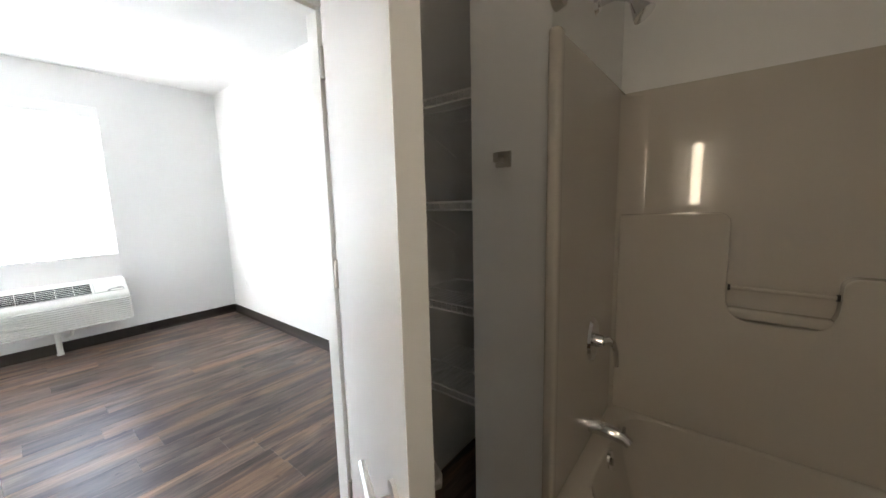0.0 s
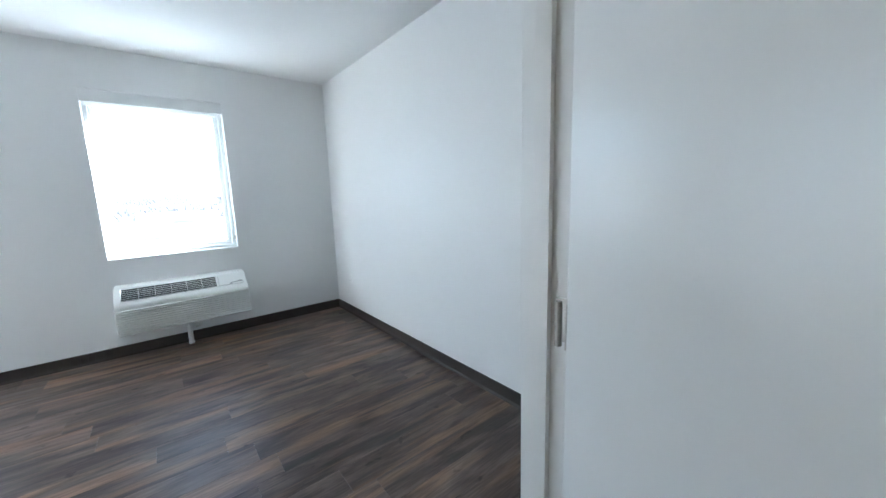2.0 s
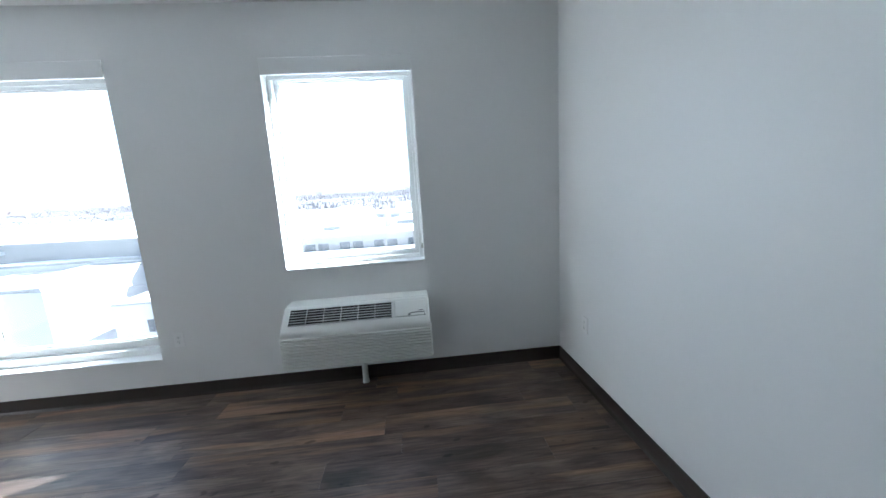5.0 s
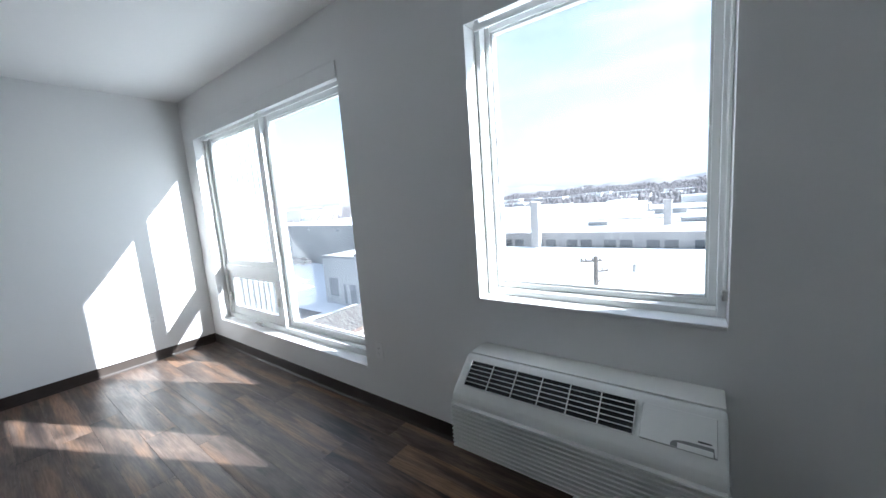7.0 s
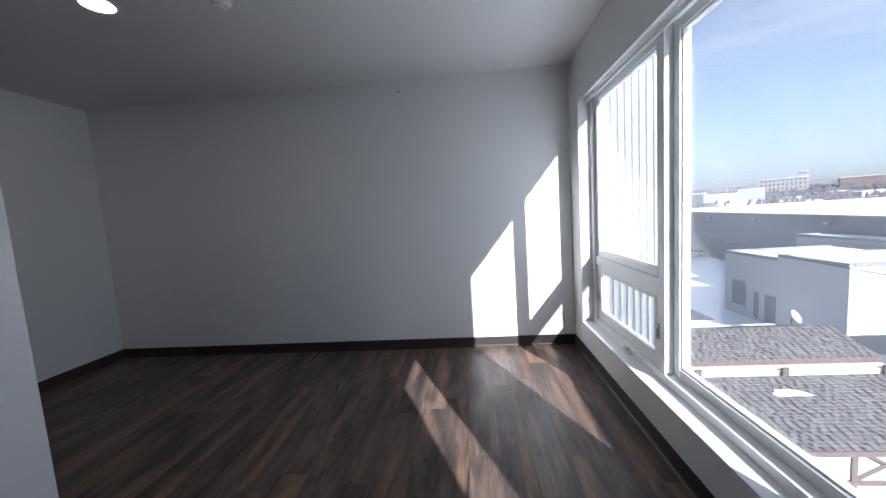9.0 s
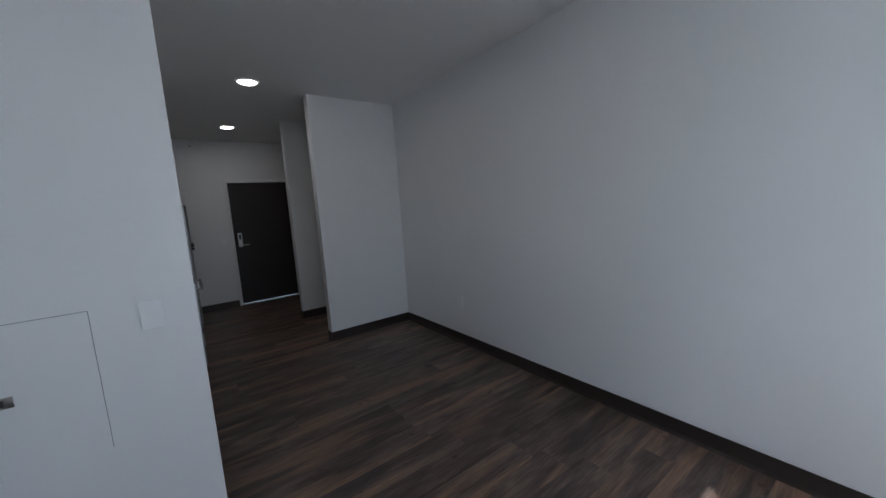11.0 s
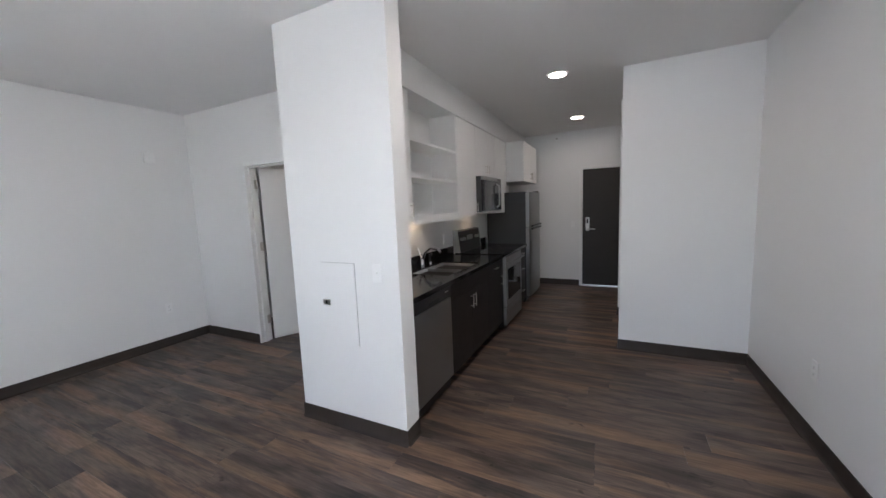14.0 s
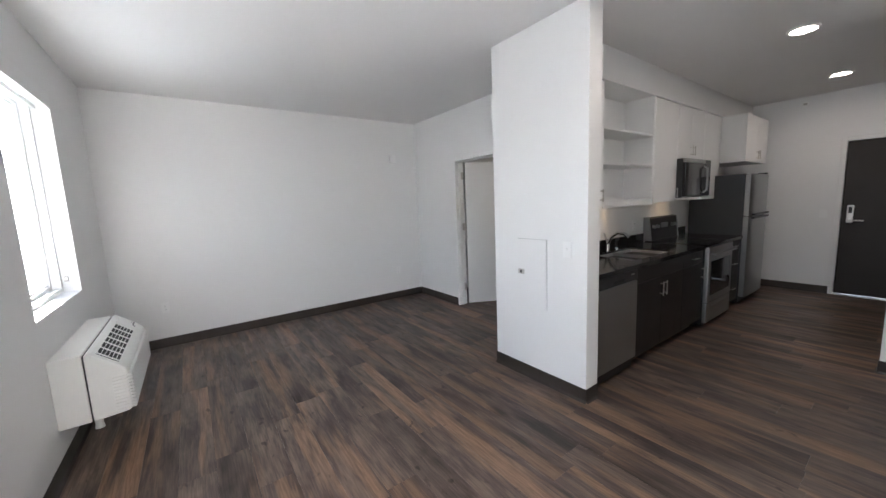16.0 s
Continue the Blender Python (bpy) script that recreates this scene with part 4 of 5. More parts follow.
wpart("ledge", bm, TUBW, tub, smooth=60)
wpart("soap_tray", B(-0.082, -0.031, -5.285, -4.995, 0.905, 0.945, bev=0.012, seg=3), TUBW, tub)
tb = wpart("towel_bar", rod(bmesh.new(), (-0.072, -5.29, 1.025), (-0.072, -4.992, 1.025), 0.008), TUBW, tub)
for y in (-5.283, -4.999):
    wpart("bar_socket", rod(bmesh.new(), (-0.073, y - 0.004, 1.025), (-0.073, y + 0.004, 1.025), 0.0125), BLACKP, tb)

vlv = thing("shower_valve", (-0.42, -4.601, 0.838), "chrome single-lever shower valve on an oval plate", "shower valve")
bm = rod(bmesh.new(), (0, 0, 0), (0, -0.010, 0), 0.085, 0.075, seg=36)
bmesh.ops.scale(bm, vec=(0.72, 1, 1.05), verts=bm.verts[:])
part("escutcheon", bm, CHROME, vlv)
part("hub", rod(bmesh.new(), (0, -0.010, 0), (0, -0.042, 0), 0.026, 0.022, seg=24), CHROME, vlv)
part("lever", tube(bmesh.new(), [(0, -0.038, 0.0), (0.012, -0.054, 0.004), (0.030, -0.066, -0.012), (0.048, -0.076, -0.050), (0.056, -0.080, -0.110)], [0.016, 0.016, 0.014, 0.011, 0.008]), CHROME, vlv)
spt = thing("tub_spout", (-0.41, -4.601, 0.475), "chrome bathtub spout with a diverter", "tub spout")
part("spout", tube(bmesh.new(), [(0, 0, 0.0), (0, -0.05, 0.002), (0, -0.12, -0.004), (0, -0.145, -0.02)], [0.026, 0.026, 0.023, 0.020], seg=18), CHROME, spt)
part("diverter", rod(bmesh.new(), (0, -0.125, 0.015), (0, -0.125, 0.04), 0.006), CHROME, spt)
ovf = thing("overflow_plate", (-0.40, -4.672, 0.35), "round chrome overflow plate inside the tub end", "overflow plate")
part("plate", rod(bmesh.new(), (0, 0.004, 0.0), (0, -0.012, 0.001), 0.038, 0.034, seg=28), CHROME, ovf)
part("trip_lever", B(-0.004, 0.004, -0.022, -0.012, -0.018, 0.012, bev=0.002), CHROME, ovf)
sh = thing("shower_fixture", (-0.42, -4.576, 2.03), "chrome shower head on a bent arm", "shower head")
part("flange", rod(bmesh.new(), (0, 0, 0), (0, -0.012, 0), 0.03, 0.022, seg=24), CHROME, sh)
part("arm", tube(bmesh.new(), [(0, -0.01, 0), (0, -0.06, 0.005), (0, -0.10, -0.012), (0, -0.125, -0.035)], 0.009), CHROME, sh)
part("head", rod(bmesh.new(), (0, -0.118, -0.03), (0, -0.150, -0.075), 0.014, 0.036, seg=24), CHROME, sh)
rodt = thing("shower_rod", (-0.80, -5.3, 1.90), "satin metal shower curtain rod over the tub", "shower rod")
wpart("tube", rod(bmesh.new(), (-0.785, -6.54, 1.91), (-0.785, -4.58, 1.91), 0.0125, seg=16), NICKEL, rodt)
wpart("flange", rod(bmesh.new(), (-0.785, -4.60, 1.91), (-0.785, -4.574, 1.91), 0.026, 0.034, seg=24), NICKEL, rodt)
hk = thing("robe_hook", (-0.80, -4.43, 1.50), "square satin nickel robe hook on the pier", "hook")
part("plate", B(-0.010, 0, -0.026, 0.026, -0.024, 0.024, bev=0.003), NICKEL, hk)
part("peg", B(-0.045, -0.010, -0.007, 0.007, -0.012, 0.004, bev=0.003), NICKEL, hk)
part("peg_tip", B(-0.052, -0.045, -0.010, 0.010, -0.012, 0.016, bev=0.003), NICKEL, hk)
# vanity light behind the camera, seen mirrored in the surround
vl = thing("vanity_light", (-2.68, -4.72, 1.58), "vertical warm frosted bathroom wall light, switched on", "wall light")
part("backplate", B(0, 0.02, -0.055, 0.055, -0.32, 0.32, bev=0.004), NICKEL, vl)
part("tube", rod(bmesh.new(), (0.065, 0, -0.30), (0.065, 0, 0.30), 0.04, seg=24), emitter("vanity_tube", (1.0, 0.79, 0.54), 0.85), vl)
for z in (-0.305, 0.305):
    part("cap", rod(bmesh.new(), (0.065, 0, z - 0.008), (0.065, 0, z + 0.008), 0.043, seg=24), NICKEL, vl)

downlight(-1.75, -5.15, BATHLAMP)

# ---- outside ----
GZ = -10.0
SNOW = mat("snow", (0.80, 0.81, 0.82), 0.75, vary=0.10, scale=0.15, bump=0.3, bscale=3)
ROOFSNOW = mat("roof_snow", (0.80, 0.81, 0.82), 0.8, vary=0.12, scale=0.2)
SIDING = mat("white_siding", (0.46, 0.465, 0.47), 0.45, vary=0.03)
GREYWALL = mat("grey_block_wall", (0.23, 0.225, 0.22), 0.8, vary=0.12, scale=0.6)
WHITEWALL = mat("white_block_wall", (0.44, 0.43, 0.42), 0.8, vary=0.10, scale=0.8)
DULLWALL = mat("dull_wall", (0.33, 0.305, 0.29), 0.8, vary=0.15, scale=0.4)
TIMBER = mat("brown_timber", (0.105, 0.070, 0.056), 0.7, vary=0.2, scale=3)
STUCCO = mat("pale_stucco", (0.66, 0.64, 0.60), 0.85, vary=0.06, scale=2)
SHINGLE = mat("brown_shingle", (0.045, 0.040, 0.037), 0.9, vary=0.35, scale=2.5, bump=0.5, bscale=40)
# bare woods over snow, colours greyed and lightened to paint in distance haze
WOODS = mat("hazed_woods", (0.24, 0.225, 0.235), 0.95, vary=0.55, scale=0.03)
TWIGS = mat("hazed_twigs", (0.155, 0.138, 0.142), 0.95, vary=0.5, scale=0.05)
ASPH = mat("wet_asphalt", (0.05, 0.05, 0.055), 0.5, vary=0.3, scale=0.4)
DARKWIN = mat("dark_window", (0.05, 0.055, 0.065), 0.2, vary=0.2)
GREYDOOR = mat("grey_door", (0.20, 0.205, 0.215), 0.6, vary=0.1)
CARS = [mat("car_silver", (0.4, 0.41, 0.42), 0.3, metal=0.6), mat("car_dark", (0.05, 0.055, 0.06), 0.3), mat("car_white", (0.7, 0.7, 0.7), 0.3)]
BRICKRED = mat("brown_brick", (0.22, 0.15, 0.13), 0.85, vary=0.12, scale=0.5)
POLE = mat("old_pole", (0.10, 0.08, 0.065), 0.85, vary=0.25, scale=3)

solid("ground", B(-2500, 2500, 0.9, 3000, GZ - 0.5, GZ), SNOW, "snow-covered ground of the town", "ground", smooth=None)
solid("road", B(-60, -36, 2, 21, GZ, GZ + 0.02), ASPH, "wet dark patch of ploughed parking lot", "pavement", smooth=None)

# projecting wing with ribbed siding beside the wide window
bm = bmesh.new()
pts, yy = [], 0.225
while yy < 0.76:
    pts += [(-5.71, yy), (-5.71, yy + 0.018), (-5.738, yy + 0.024), (-5.738, yy + 0.036), (-5.732, yy + 0.039), (-5.732, yy + 0.043), (-5.738, yy + 0.046), (-5.738, yy + 0.058)]
    yy += 0.064
pts += [(-5.75, 0.80), (-6.6, 0.80), (-6.6, 0.225)]
prism(bm, pts, "z", GZ, 6.0)
wing = thing("building_wing", (-6.2, 0.5, GZ), "projecting wing clad in white ribbed metal siding", "building")
wpart("siding", bm, SIDING, wing, "white vertical ribbed metal siding", smooth=None)
wpart("corner_trim", B(-5.76, -5.70, 0.765, 0.81, GZ, 6.0, bev=0.004), SIDING, wing)
solid("own_facade", B(-5.95, 9.0, 0.221, 0.30, GZ, -0.25), SIDING, "white clad facade below the windows", "facade", smooth=None)
solid("own_facade", B(-5.95, 9.0, 0.221, 0.30, 2.95, 6.0), SIDING, "white clad facade above the windows", "facade", smooth=None)


def flat_block(name, x0, x1, y0, y1, z1, wall, label, rot=0.0, parapet=0.25, windows=(), category="building", glass=None):
    """A flat-roofed block with a snow-covered roof, parapet and windows on its near side; rot turns it about its near left corner."""
    c = thing(name, (x0, y0, GZ), label, category, rz=rot)
    w, d, h = x1 - x0, y1 - y0, z1 - GZ
    body = part("wall", B(0, w, 0, d, 0, h), wall, c, smooth=None)
    part("roof", B(0.3, w - 0.3, 0.3, d - 0.3, h + 0.002, h + 0.12), ROOFSNOW, c, "snow-covered flat roof", smooth=None)
    bm = bmesh.new()
    for a in ((0, w, -0.04, 0.28), (0, w, d - 0.28, d + 0.04)):
        box(bm, *a, h + 0.001, h + parapet)
    for a in ((-0.04, 0.28, 0.29, d - 0.29), (w - 0.28, w + 0.04, 0.29, d - 0.29)):
        box(bm, *a, h + 0.001, h + parapet)
    part("parapet", bm, DULLWALL if wall is not WHITEWALL else GREYWALL, c, smooth=None)
    for wx, wz, ww, wh in windows:
        o = part("window", B(wx, wx + ww, -0.03, 0.05, wz, wz + wh), glass or DARKWIN, c, "grey door" if glass else "dark window", smooth=None)
        part("sill", B(wx - 0.1, wx + ww + 0.1, -0.12, -0.031, wz - 0.14, wz), wall, o, smooth=None)
    return c


# white service building
flat_block("service_building", -39.5, -33.2, 24.2, 34, -4.25, WHITEWALL, "white painted block building with a snowy flat roof",
           windows=[(1.0, 1.0, 1.7, 2.3), (3.7, 0.3, 0.5, 2.3), (4.9, 0.15, 1.1, 2.5)], glass=GREYDOOR)
flat_block("service_building", -33.15, -27.6, 24.0, 34.5, -3.9, WHITEWALL, "taller white painted block building with a snowy flat roof")
flat_block("service_building", -44, -27.8, 34.6, 38.2, -3.5, WHITEWALL, "long white block building behind the yard")
flat_block("warehouse", -112, -20, 51.5, 108, -1.6, GREYWALL, "long grey warehouse with a snow-covered roof", rot=-10.5, parapet=0.15)
part("downpipe", rod(bmesh.new(), (27.5, -0.12, 0), (27.5, -0.12, 9.2), 0.13, seg=8), DULLWALL, bpy.data.objects["warehouse"])
for k in range(4):
    dsh = Vector((-112, 51.5, 0)) + Matrix.Rotation(radians(-10.5), 3, "Z") @ Vector((26 + 14 * k, -0.4, -2.4))
    wl_ = thing("wall_lamp", tuple(dsh), "white lamp on the warehouse wall", "lamp", "warehouse wall lamps")
    part("hood", B(-0.2, 0.2, -0.2, 0.3, -0.15, 0.15, bev=0.04), SIDING, wl_)

# brick-front works seen over the low roof
flat_block("low_works", -20.5, 34, 20.6, 37.5, -4.55, WHITEWALL, "long low works building with a broad snowy roof", parapet=0.12,
           windows=[(2.0 + 3.4 * k, 3.6, 1.5, 0.8) for k in range(12)])
flat_block("works_hall", -31, 34, 38.0, 56, -3.1, DULLWALL, "long works hall with a row of dark windows", parapet=0.2,
           windows=[(2.0 + 3.9 * (k // 2) + 1.5 * (k % 2), 5.50, 1.15, 0.80) for k in range(30)])
flat_block("works_hall", -46, 20, 64, 84, -3.7, WHITEWALL, "pale works hall with a snowy roof", parapet=0.3)
flat_block("works_hall", -38, 60, 92, 120, -3.9, WHITEWALL, "grey works hall with a snowy roof", parapet=0.3)
for x, y, z0, h, w in ((-16.5, 36.9, -4.55, 5.1, 0.9), (-4.4, 46, -3.0, 2.75, 0.8), (12, 48, -3.0, 2.0, 0.8)):
    ch = thing("chimney", (x, y, z0), "square pale brick chimney on a snowy roof", "chimney", "roof chimneys")
    part("stack", B(-w / 2, w / 2, -w / 2, w / 2, 0, h, bev=0.03), DULLWALL, ch)
    part("cap", B(-w / 2 - 0.08, w / 2 + 0.08, -w / 2 - 0.08, w / 2 + 0.08, h, h + 0.15, bev=0.02), DULLWALL, ch)
for x, y, z0, w, d, h in ((-5, 26, -4.43, 0.22, 0.22, 0.55), (3.5, 44, -2.98, 2.4, 1.5, 0.6), (-12, 47, -2.98, 2.4, 1.5, 0.5), (-2, 50, -2.98, 2.6, 1.5, 0.5), (-24, 70, -3.58, 4, 3, 0.9), (-6, 76, -3.58, 5, 3, 0.9), (-16, 98, -3.78, 9, 5, 1.4), (4, 104, -3.78, 6, 4, 1.2), (-30, 106, -3.78, 5, 4, 1.6)):
    u = thing("roof_unit", (x, y, z0), "low grey rooftop unit dusted with snow", "roof unit", "rooftop units")
    part("housing", B(-w / 2, w / 2, -d / 2, d / 2, 0, h, bev=0.04), GREYWALL, u)
    part("snow_cap", B(-w / 2 + 0.03, w / 2 - 0.03, -d / 2 + 0.03, d / 2 - 0.03, h + 0.001, h + 0.08, bev=0.03), ROOFSNOW, u)

# utility pole with crossarms
up = thing("utility_pole", (-5.85, 18.6, GZ), "weathered wooden utility pole with crossarms and transformers", "utility pole", rz=38)
part("pole", rod(bmesh.new(), (0, 0, 0), (0, 0, 7.9), 0.17, 0.12), POLE, up)
for z, ln, ox in ((7.65, 0.6, -0.25), (7.05, 0.4, 0.3)):
    ca = part("crossarm", B(ox - ln, ox + ln, -0.05, 0.05, z - 0.05, z + 0.05, bev=0.01), POLE, up)
    for x in (-0.9, -0.5, 0.1, 0.8):
        part("insulator", rod(bmesh.new(), (ox + x * ln, 0, z + 0.05), (ox + x * ln, 0, z + 0.24), 0.045, 0.03, seg=8), POLE, ca)
for x, z in ((-1.05, 5.15), (-0.5, 5.2), (0.32, 5.1)):
    can = part("transformer", rod(bmesh.new(), (x, -0.1, z), (x, -0.1, z + 0.85), 0.21, seg=16), GREYWALL, up)
    part("bushing", rod(bmesh.new(), (x, -0.1, z + 0.85), (x, -0.1, z + 1.1), 0.05, 0.03, seg=8), POLE, can)
part("bracket", B(-1.25, 0.5, 0.0, 0.1, 5.5, 5.62), POLE, up)
part("brace", rod(bmesh.new(), (0.1, -0.1, 6.5), (0.75, -0.1, 7.0), 0.03), POLE, up)
for k, dx in enumerate((-0.7, 0.0, 0.7)):
    w = thing("power_line", (-5.85 + dx * 0.7, 18.6, -2.28), "sagging black overhead wire", "cable", "overhead wires")
    part("wire", tube(bmesh.new(), [(-40 + 4 * i, (-0.16 * (-40 + 4 * i)), -1.2 + 1.2 * ((-20 + 4 * i) / 20) ** 2) for i in range(0, 11)], 0.012, seg=5), BLACKP, w)


# half-timbered house with two shingled roofs
def shingle_roof(parent, x_top, z_top, x_low, z_low, y0, y1, rows, pw):
    """A roof slope falling towards +x: a deck and rows of separate shingle tabs joined into one skin."""
    s = wpart("roof", prism(bmesh.new(), [(x_top, z_top), (x_low, z_low), (x_low, z_low - 0.18), (x_top, z_top - 0.18)], "y", y0, y1), SHINGLE, parent, "brown asphalt shingle roof", smooth=None)
    dx, dz = (x_low - x_top) / rows, (z_low - z_top) / rows
    vs, fs, rg = [], [], random.Random(rows)
    for r in range(rows):
        xa, za, xb, zb = x_top + r * dx, z_top + r * dz + 0.008, x_top + (r + 1) * dx + 0.02, z_top + (r + 1) * dz + 0.020
        y = y0 - rg.random() * pw
        while y < y1:
            a, b = max(y, y0), min(y + pw * 0.7, y1)
            if b > a:
                j = rg.random() * 0.012
                i = len(vs)
                vs += [(xa, a, za), (xa, b, za), (xb, b, zb + j), (xb, a, zb + j), (xb, b, zb - 0.016), (xb, a, zb - 0.016)]
                fs += [(i, i + 3, i + 2, i + 1), (i + 3, i + 5, i + 4, i + 2)]
            y += pw * rg.uniform(0.75, 1.25)
    off = at_root(s)
    me = bpy.data.meshes.new("shingle")
    me.from_pydata([tuple(Vector(v) - off) for v in vs], [], fs)
    me.materials.append(SHINGLE_TAB)
    ob = new("shingle", me)
    ob.parent = s
    tagged(ob, kind="stuff")
    return s


SHINGLE_TAB = bpy.data.materials.new("shingle_tab")
SHINGLE_TAB.use_nodes = True
_n, _l = SHINGLE_TAB.node_tree.nodes, SHINGLE_TAB.node_tree.links
_g, _r = _n.new("ShaderNodeNewGeometry"), _n.new("ShaderNodeValToRGB")
_r.color_ramp.elements[0].color, _r.color_ramp.elements[1].color = (0.115, 0.102, 0.096, 1), (0.180, 0.162, 0.152, 1)
_l.new(_g.outputs["Random Per Island"], _r.inputs[0])
_l.new(_r.outputs[0], _n["Principled BSDF"].inputs["Base Color"])
_n["Principled BSDF"].inputs["Roughness"].default_value = 0.9

hs = thing("timbered_house", (-17, 5, GZ), "half-timbered house with stepped brown shingle roofs", "house")
shingle_roof(hs, -19.6, -4.9, -17.4, -5.5, -8, 15.3, 14, 0.28)
shingle_roof(hs, -16.85, -5.95, -13.6, -6.82, -8, 15.6, 22, 0.28)
wpart("back_roof", prism(bmesh.new(), [(-19.6, -4.9), (-23, -6.0), (-23, -6.2), (-19.6, -5.1)], "y", -8, 15.3), SHINGLE, hs, smooth=None)
wpart("wall", B(-22.5, -16.9, -7.8, 15.2, GZ, -5.75), STUCCO, hs, "pale stucco wall", smooth=None)
lw = wpart("wall", B(-16.88, -13.9, -7.8, 15.4, GZ, -6.95), STUCCO, hs, "pale stucco wall with brown timbers", smooth=None)
wpart("fascia", B(-17.42, -17.36, -8, 15.3, -5.72, -5.5), TIMBER, hs, smooth=None)
wpart("fascia", B(-13.62, -13.55, -8, 15.6, -7.03, -6.84), TIMBER, hs, smooth=None)
for k, y in enumerate((0.5, 4.4, 7.9, 11.2, 14.9)):
    wpart("post", B(-16.88, -16.78, y - 0.12, y + 0.12, -5.95, -5.62), TIMBER, hs, smooth=None)
for y in (-1.5, 0.7, 2.9, 5.1, 7.3, 9.0, 10.9, 12.8):
    wpart("timber", B(-13.92, -13.84, y - 0.09, y + 0.09, GZ, -6.96), TIMBER, lw, smooth=None)
wpart("timber", B(-13.92, -13.845, -7.8, 15.4, -8.25, -8.08), TIMBER, lw, smooth=None)
for ya, yb in ((0.7, 2.9), (7.3, 9.0), (10.9, 12.8)):
    for za, zb in ((-8.08, -7.0), (-7.0, -8.08)):
        wpart("brace", rod(bmesh.new(), (-13.88, ya, za), (-13.88, yb, zb), 0.08, seg=4), TIMBER, lw, smooth=None)
sp_ = thing("snow_patch", (-15.9, 10.6, -6.15), "small melting snow patch on the shingles", "snow")
bm = bmesh.new()
bmesh.ops.create_icosphere(bm, subdivisions=3, radius=1)
for v in bm.verts:
    n_ = 1 + 0.35 * noise.noise(v.co * 1.7)
    n_ *= 1 + 0.5 * noise.noise(v.co * 3.1 + Vector((4, 2, 1)))
    v.co = Vector((v.co.x * 0.16 * n_ + 0.1 * v.co.y ** 2, v.co.y * 0.55 * n_, v.co.z * 0.05 - (v.co.x * 0.16 + 0.1 * v.co.y ** 2) * 0.27))
part("snow", bm, ROOFSNOW, sp_)
dish = thing("satellite_dish", (-20.2, 14.2, -5.25), "white satellite dish above the house roof", "satellite dish")
bm = bmesh.new()
bmesh.ops.create_uvsphere(bm, u_segments=24, v_segments=16, radius=0.40)
bmesh.ops.delete(bm, geom=[v for v in bm.verts if v.co.z > -0.19], context="VERTS")
bmesh.ops.translate(bm, vec=(0, 0, 0.45), verts=bm.verts[:])
bmesh.ops.rotate(bm, cent=(0, 0, 0), matrix=Euler((radians(60), 0, radians(120))).to_matrix(), verts=bm.verts[:])
bmesh.ops.translate(bm, vec=(0, 0, 0.55), verts=bm.verts[:])
part("reflector", bm, SIDING, dish)
part("mast", rod(bmesh.new(), (0, 0, -1.2), (0, 0, 0.55), 0.03), GREYWALL, dish)


def car(x, y, rz, paint, label):
    c = thing("car", (x, y, GZ + 0.02), label, "car", "cars in the parking lot", rz=rz)
    bm = prism(bmesh.new(), [(-2.2, 0.35), (-2.2, 0.85), (-1.9, 0.95), (2.0, 0.92), (2.25, 0.75), (2.25, 0.35)], "y", -0.88, 0.88)
    bmesh.ops.bevel(bm, geom=bm.edges[:], offset=0.08, segments=2, affect="EDGES")
    part("body", bm, paint, c)
    bm = prism(bmesh.new(), [(-1.7, 0.94), (-1.2, 1.42), (0.5, 1.45), (1.2, 0.94)], "y", -0.75, 0.75)
    bmesh.ops.bevel(bm, geom=bm.edges[:], offset=0.07, segments=2, affect="EDGES")
    cb = part("cabin", bm, DARKWIN, c, "dark glazed cabin")
    part("roof_panel", B(-1.15, 0.45, -0.68, 0.68, 1.43, 1.50, bev=0.03), paint, cb)
    for wx in (-1.35, 1.4):
        for wy in (-0.86, 0.86):
            w = part("wheel", rod(bmesh.new(), (wx, wy - 0.1, 0.33), (wx, wy + 0.1, 0.33), 0.33, seg=18), BLACKP, c)
            part("rim", rod(bmesh.new(), (wx, wy - 0.11, 0.33), (wx, wy + 0.11, 0.33), 0.19, seg=12), STEEL, w)


car(-74, 42.0, 10, CARS[1], "dark parked car on the snowy lot")
car(-79.0, 42.5, 12, CARS[0], "silver parked car on the snowy lot")
car(-83, 52.0, -8, CARS[2], "white parked car beside the warehouse")
car(-78, 51.2, -8, CARS[0], "silver parked car beside the warehouse")

# town and hills in the distance
rg = random.Random(11)
for k in range(120):
    ang = radians(rg.uniform(-8, 80))
    dist = rg.uniform(150, 560)
    x, y = -math.sin(ang) * dist, math.cos(ang) * dist
    w, d, h = rg.uniform(9, 26), rg.uniform(8, 16), rg.uniform(4, 7) + dist * 0.006
    wm = rg.choice((GREYWALL, DULLWALL, WHITEWALL, STUCCO))
    b = thing("town_building", (x, y, GZ), "distant town building with a snowy roof", "building", "distant town buildings", rz=rg.choice((0, -10, 5, 90)))
    part("wall", B(-w / 2, w / 2, -d / 2, d / 2, 0, h), wm, b, smooth=None)
    part("roof", B(-w / 2 - 0.2, w / 2 + 0.2, -d / 2 - 0.2, d / 2 + 0.2, h + 0.001, h + 0.4), ROOFSNOW, b, smooth=None)
    for i in range(int(w // 5)):
        part("window", B(-w / 2 + 1.2 + 5 * i, -w / 2 + 3.6 + 5 * i, -d / 2 - 0.06, -d / 2 + 0.1, h * 0.45, h * 0.45 + 1.8), DARKWIN, b, smooth=None)


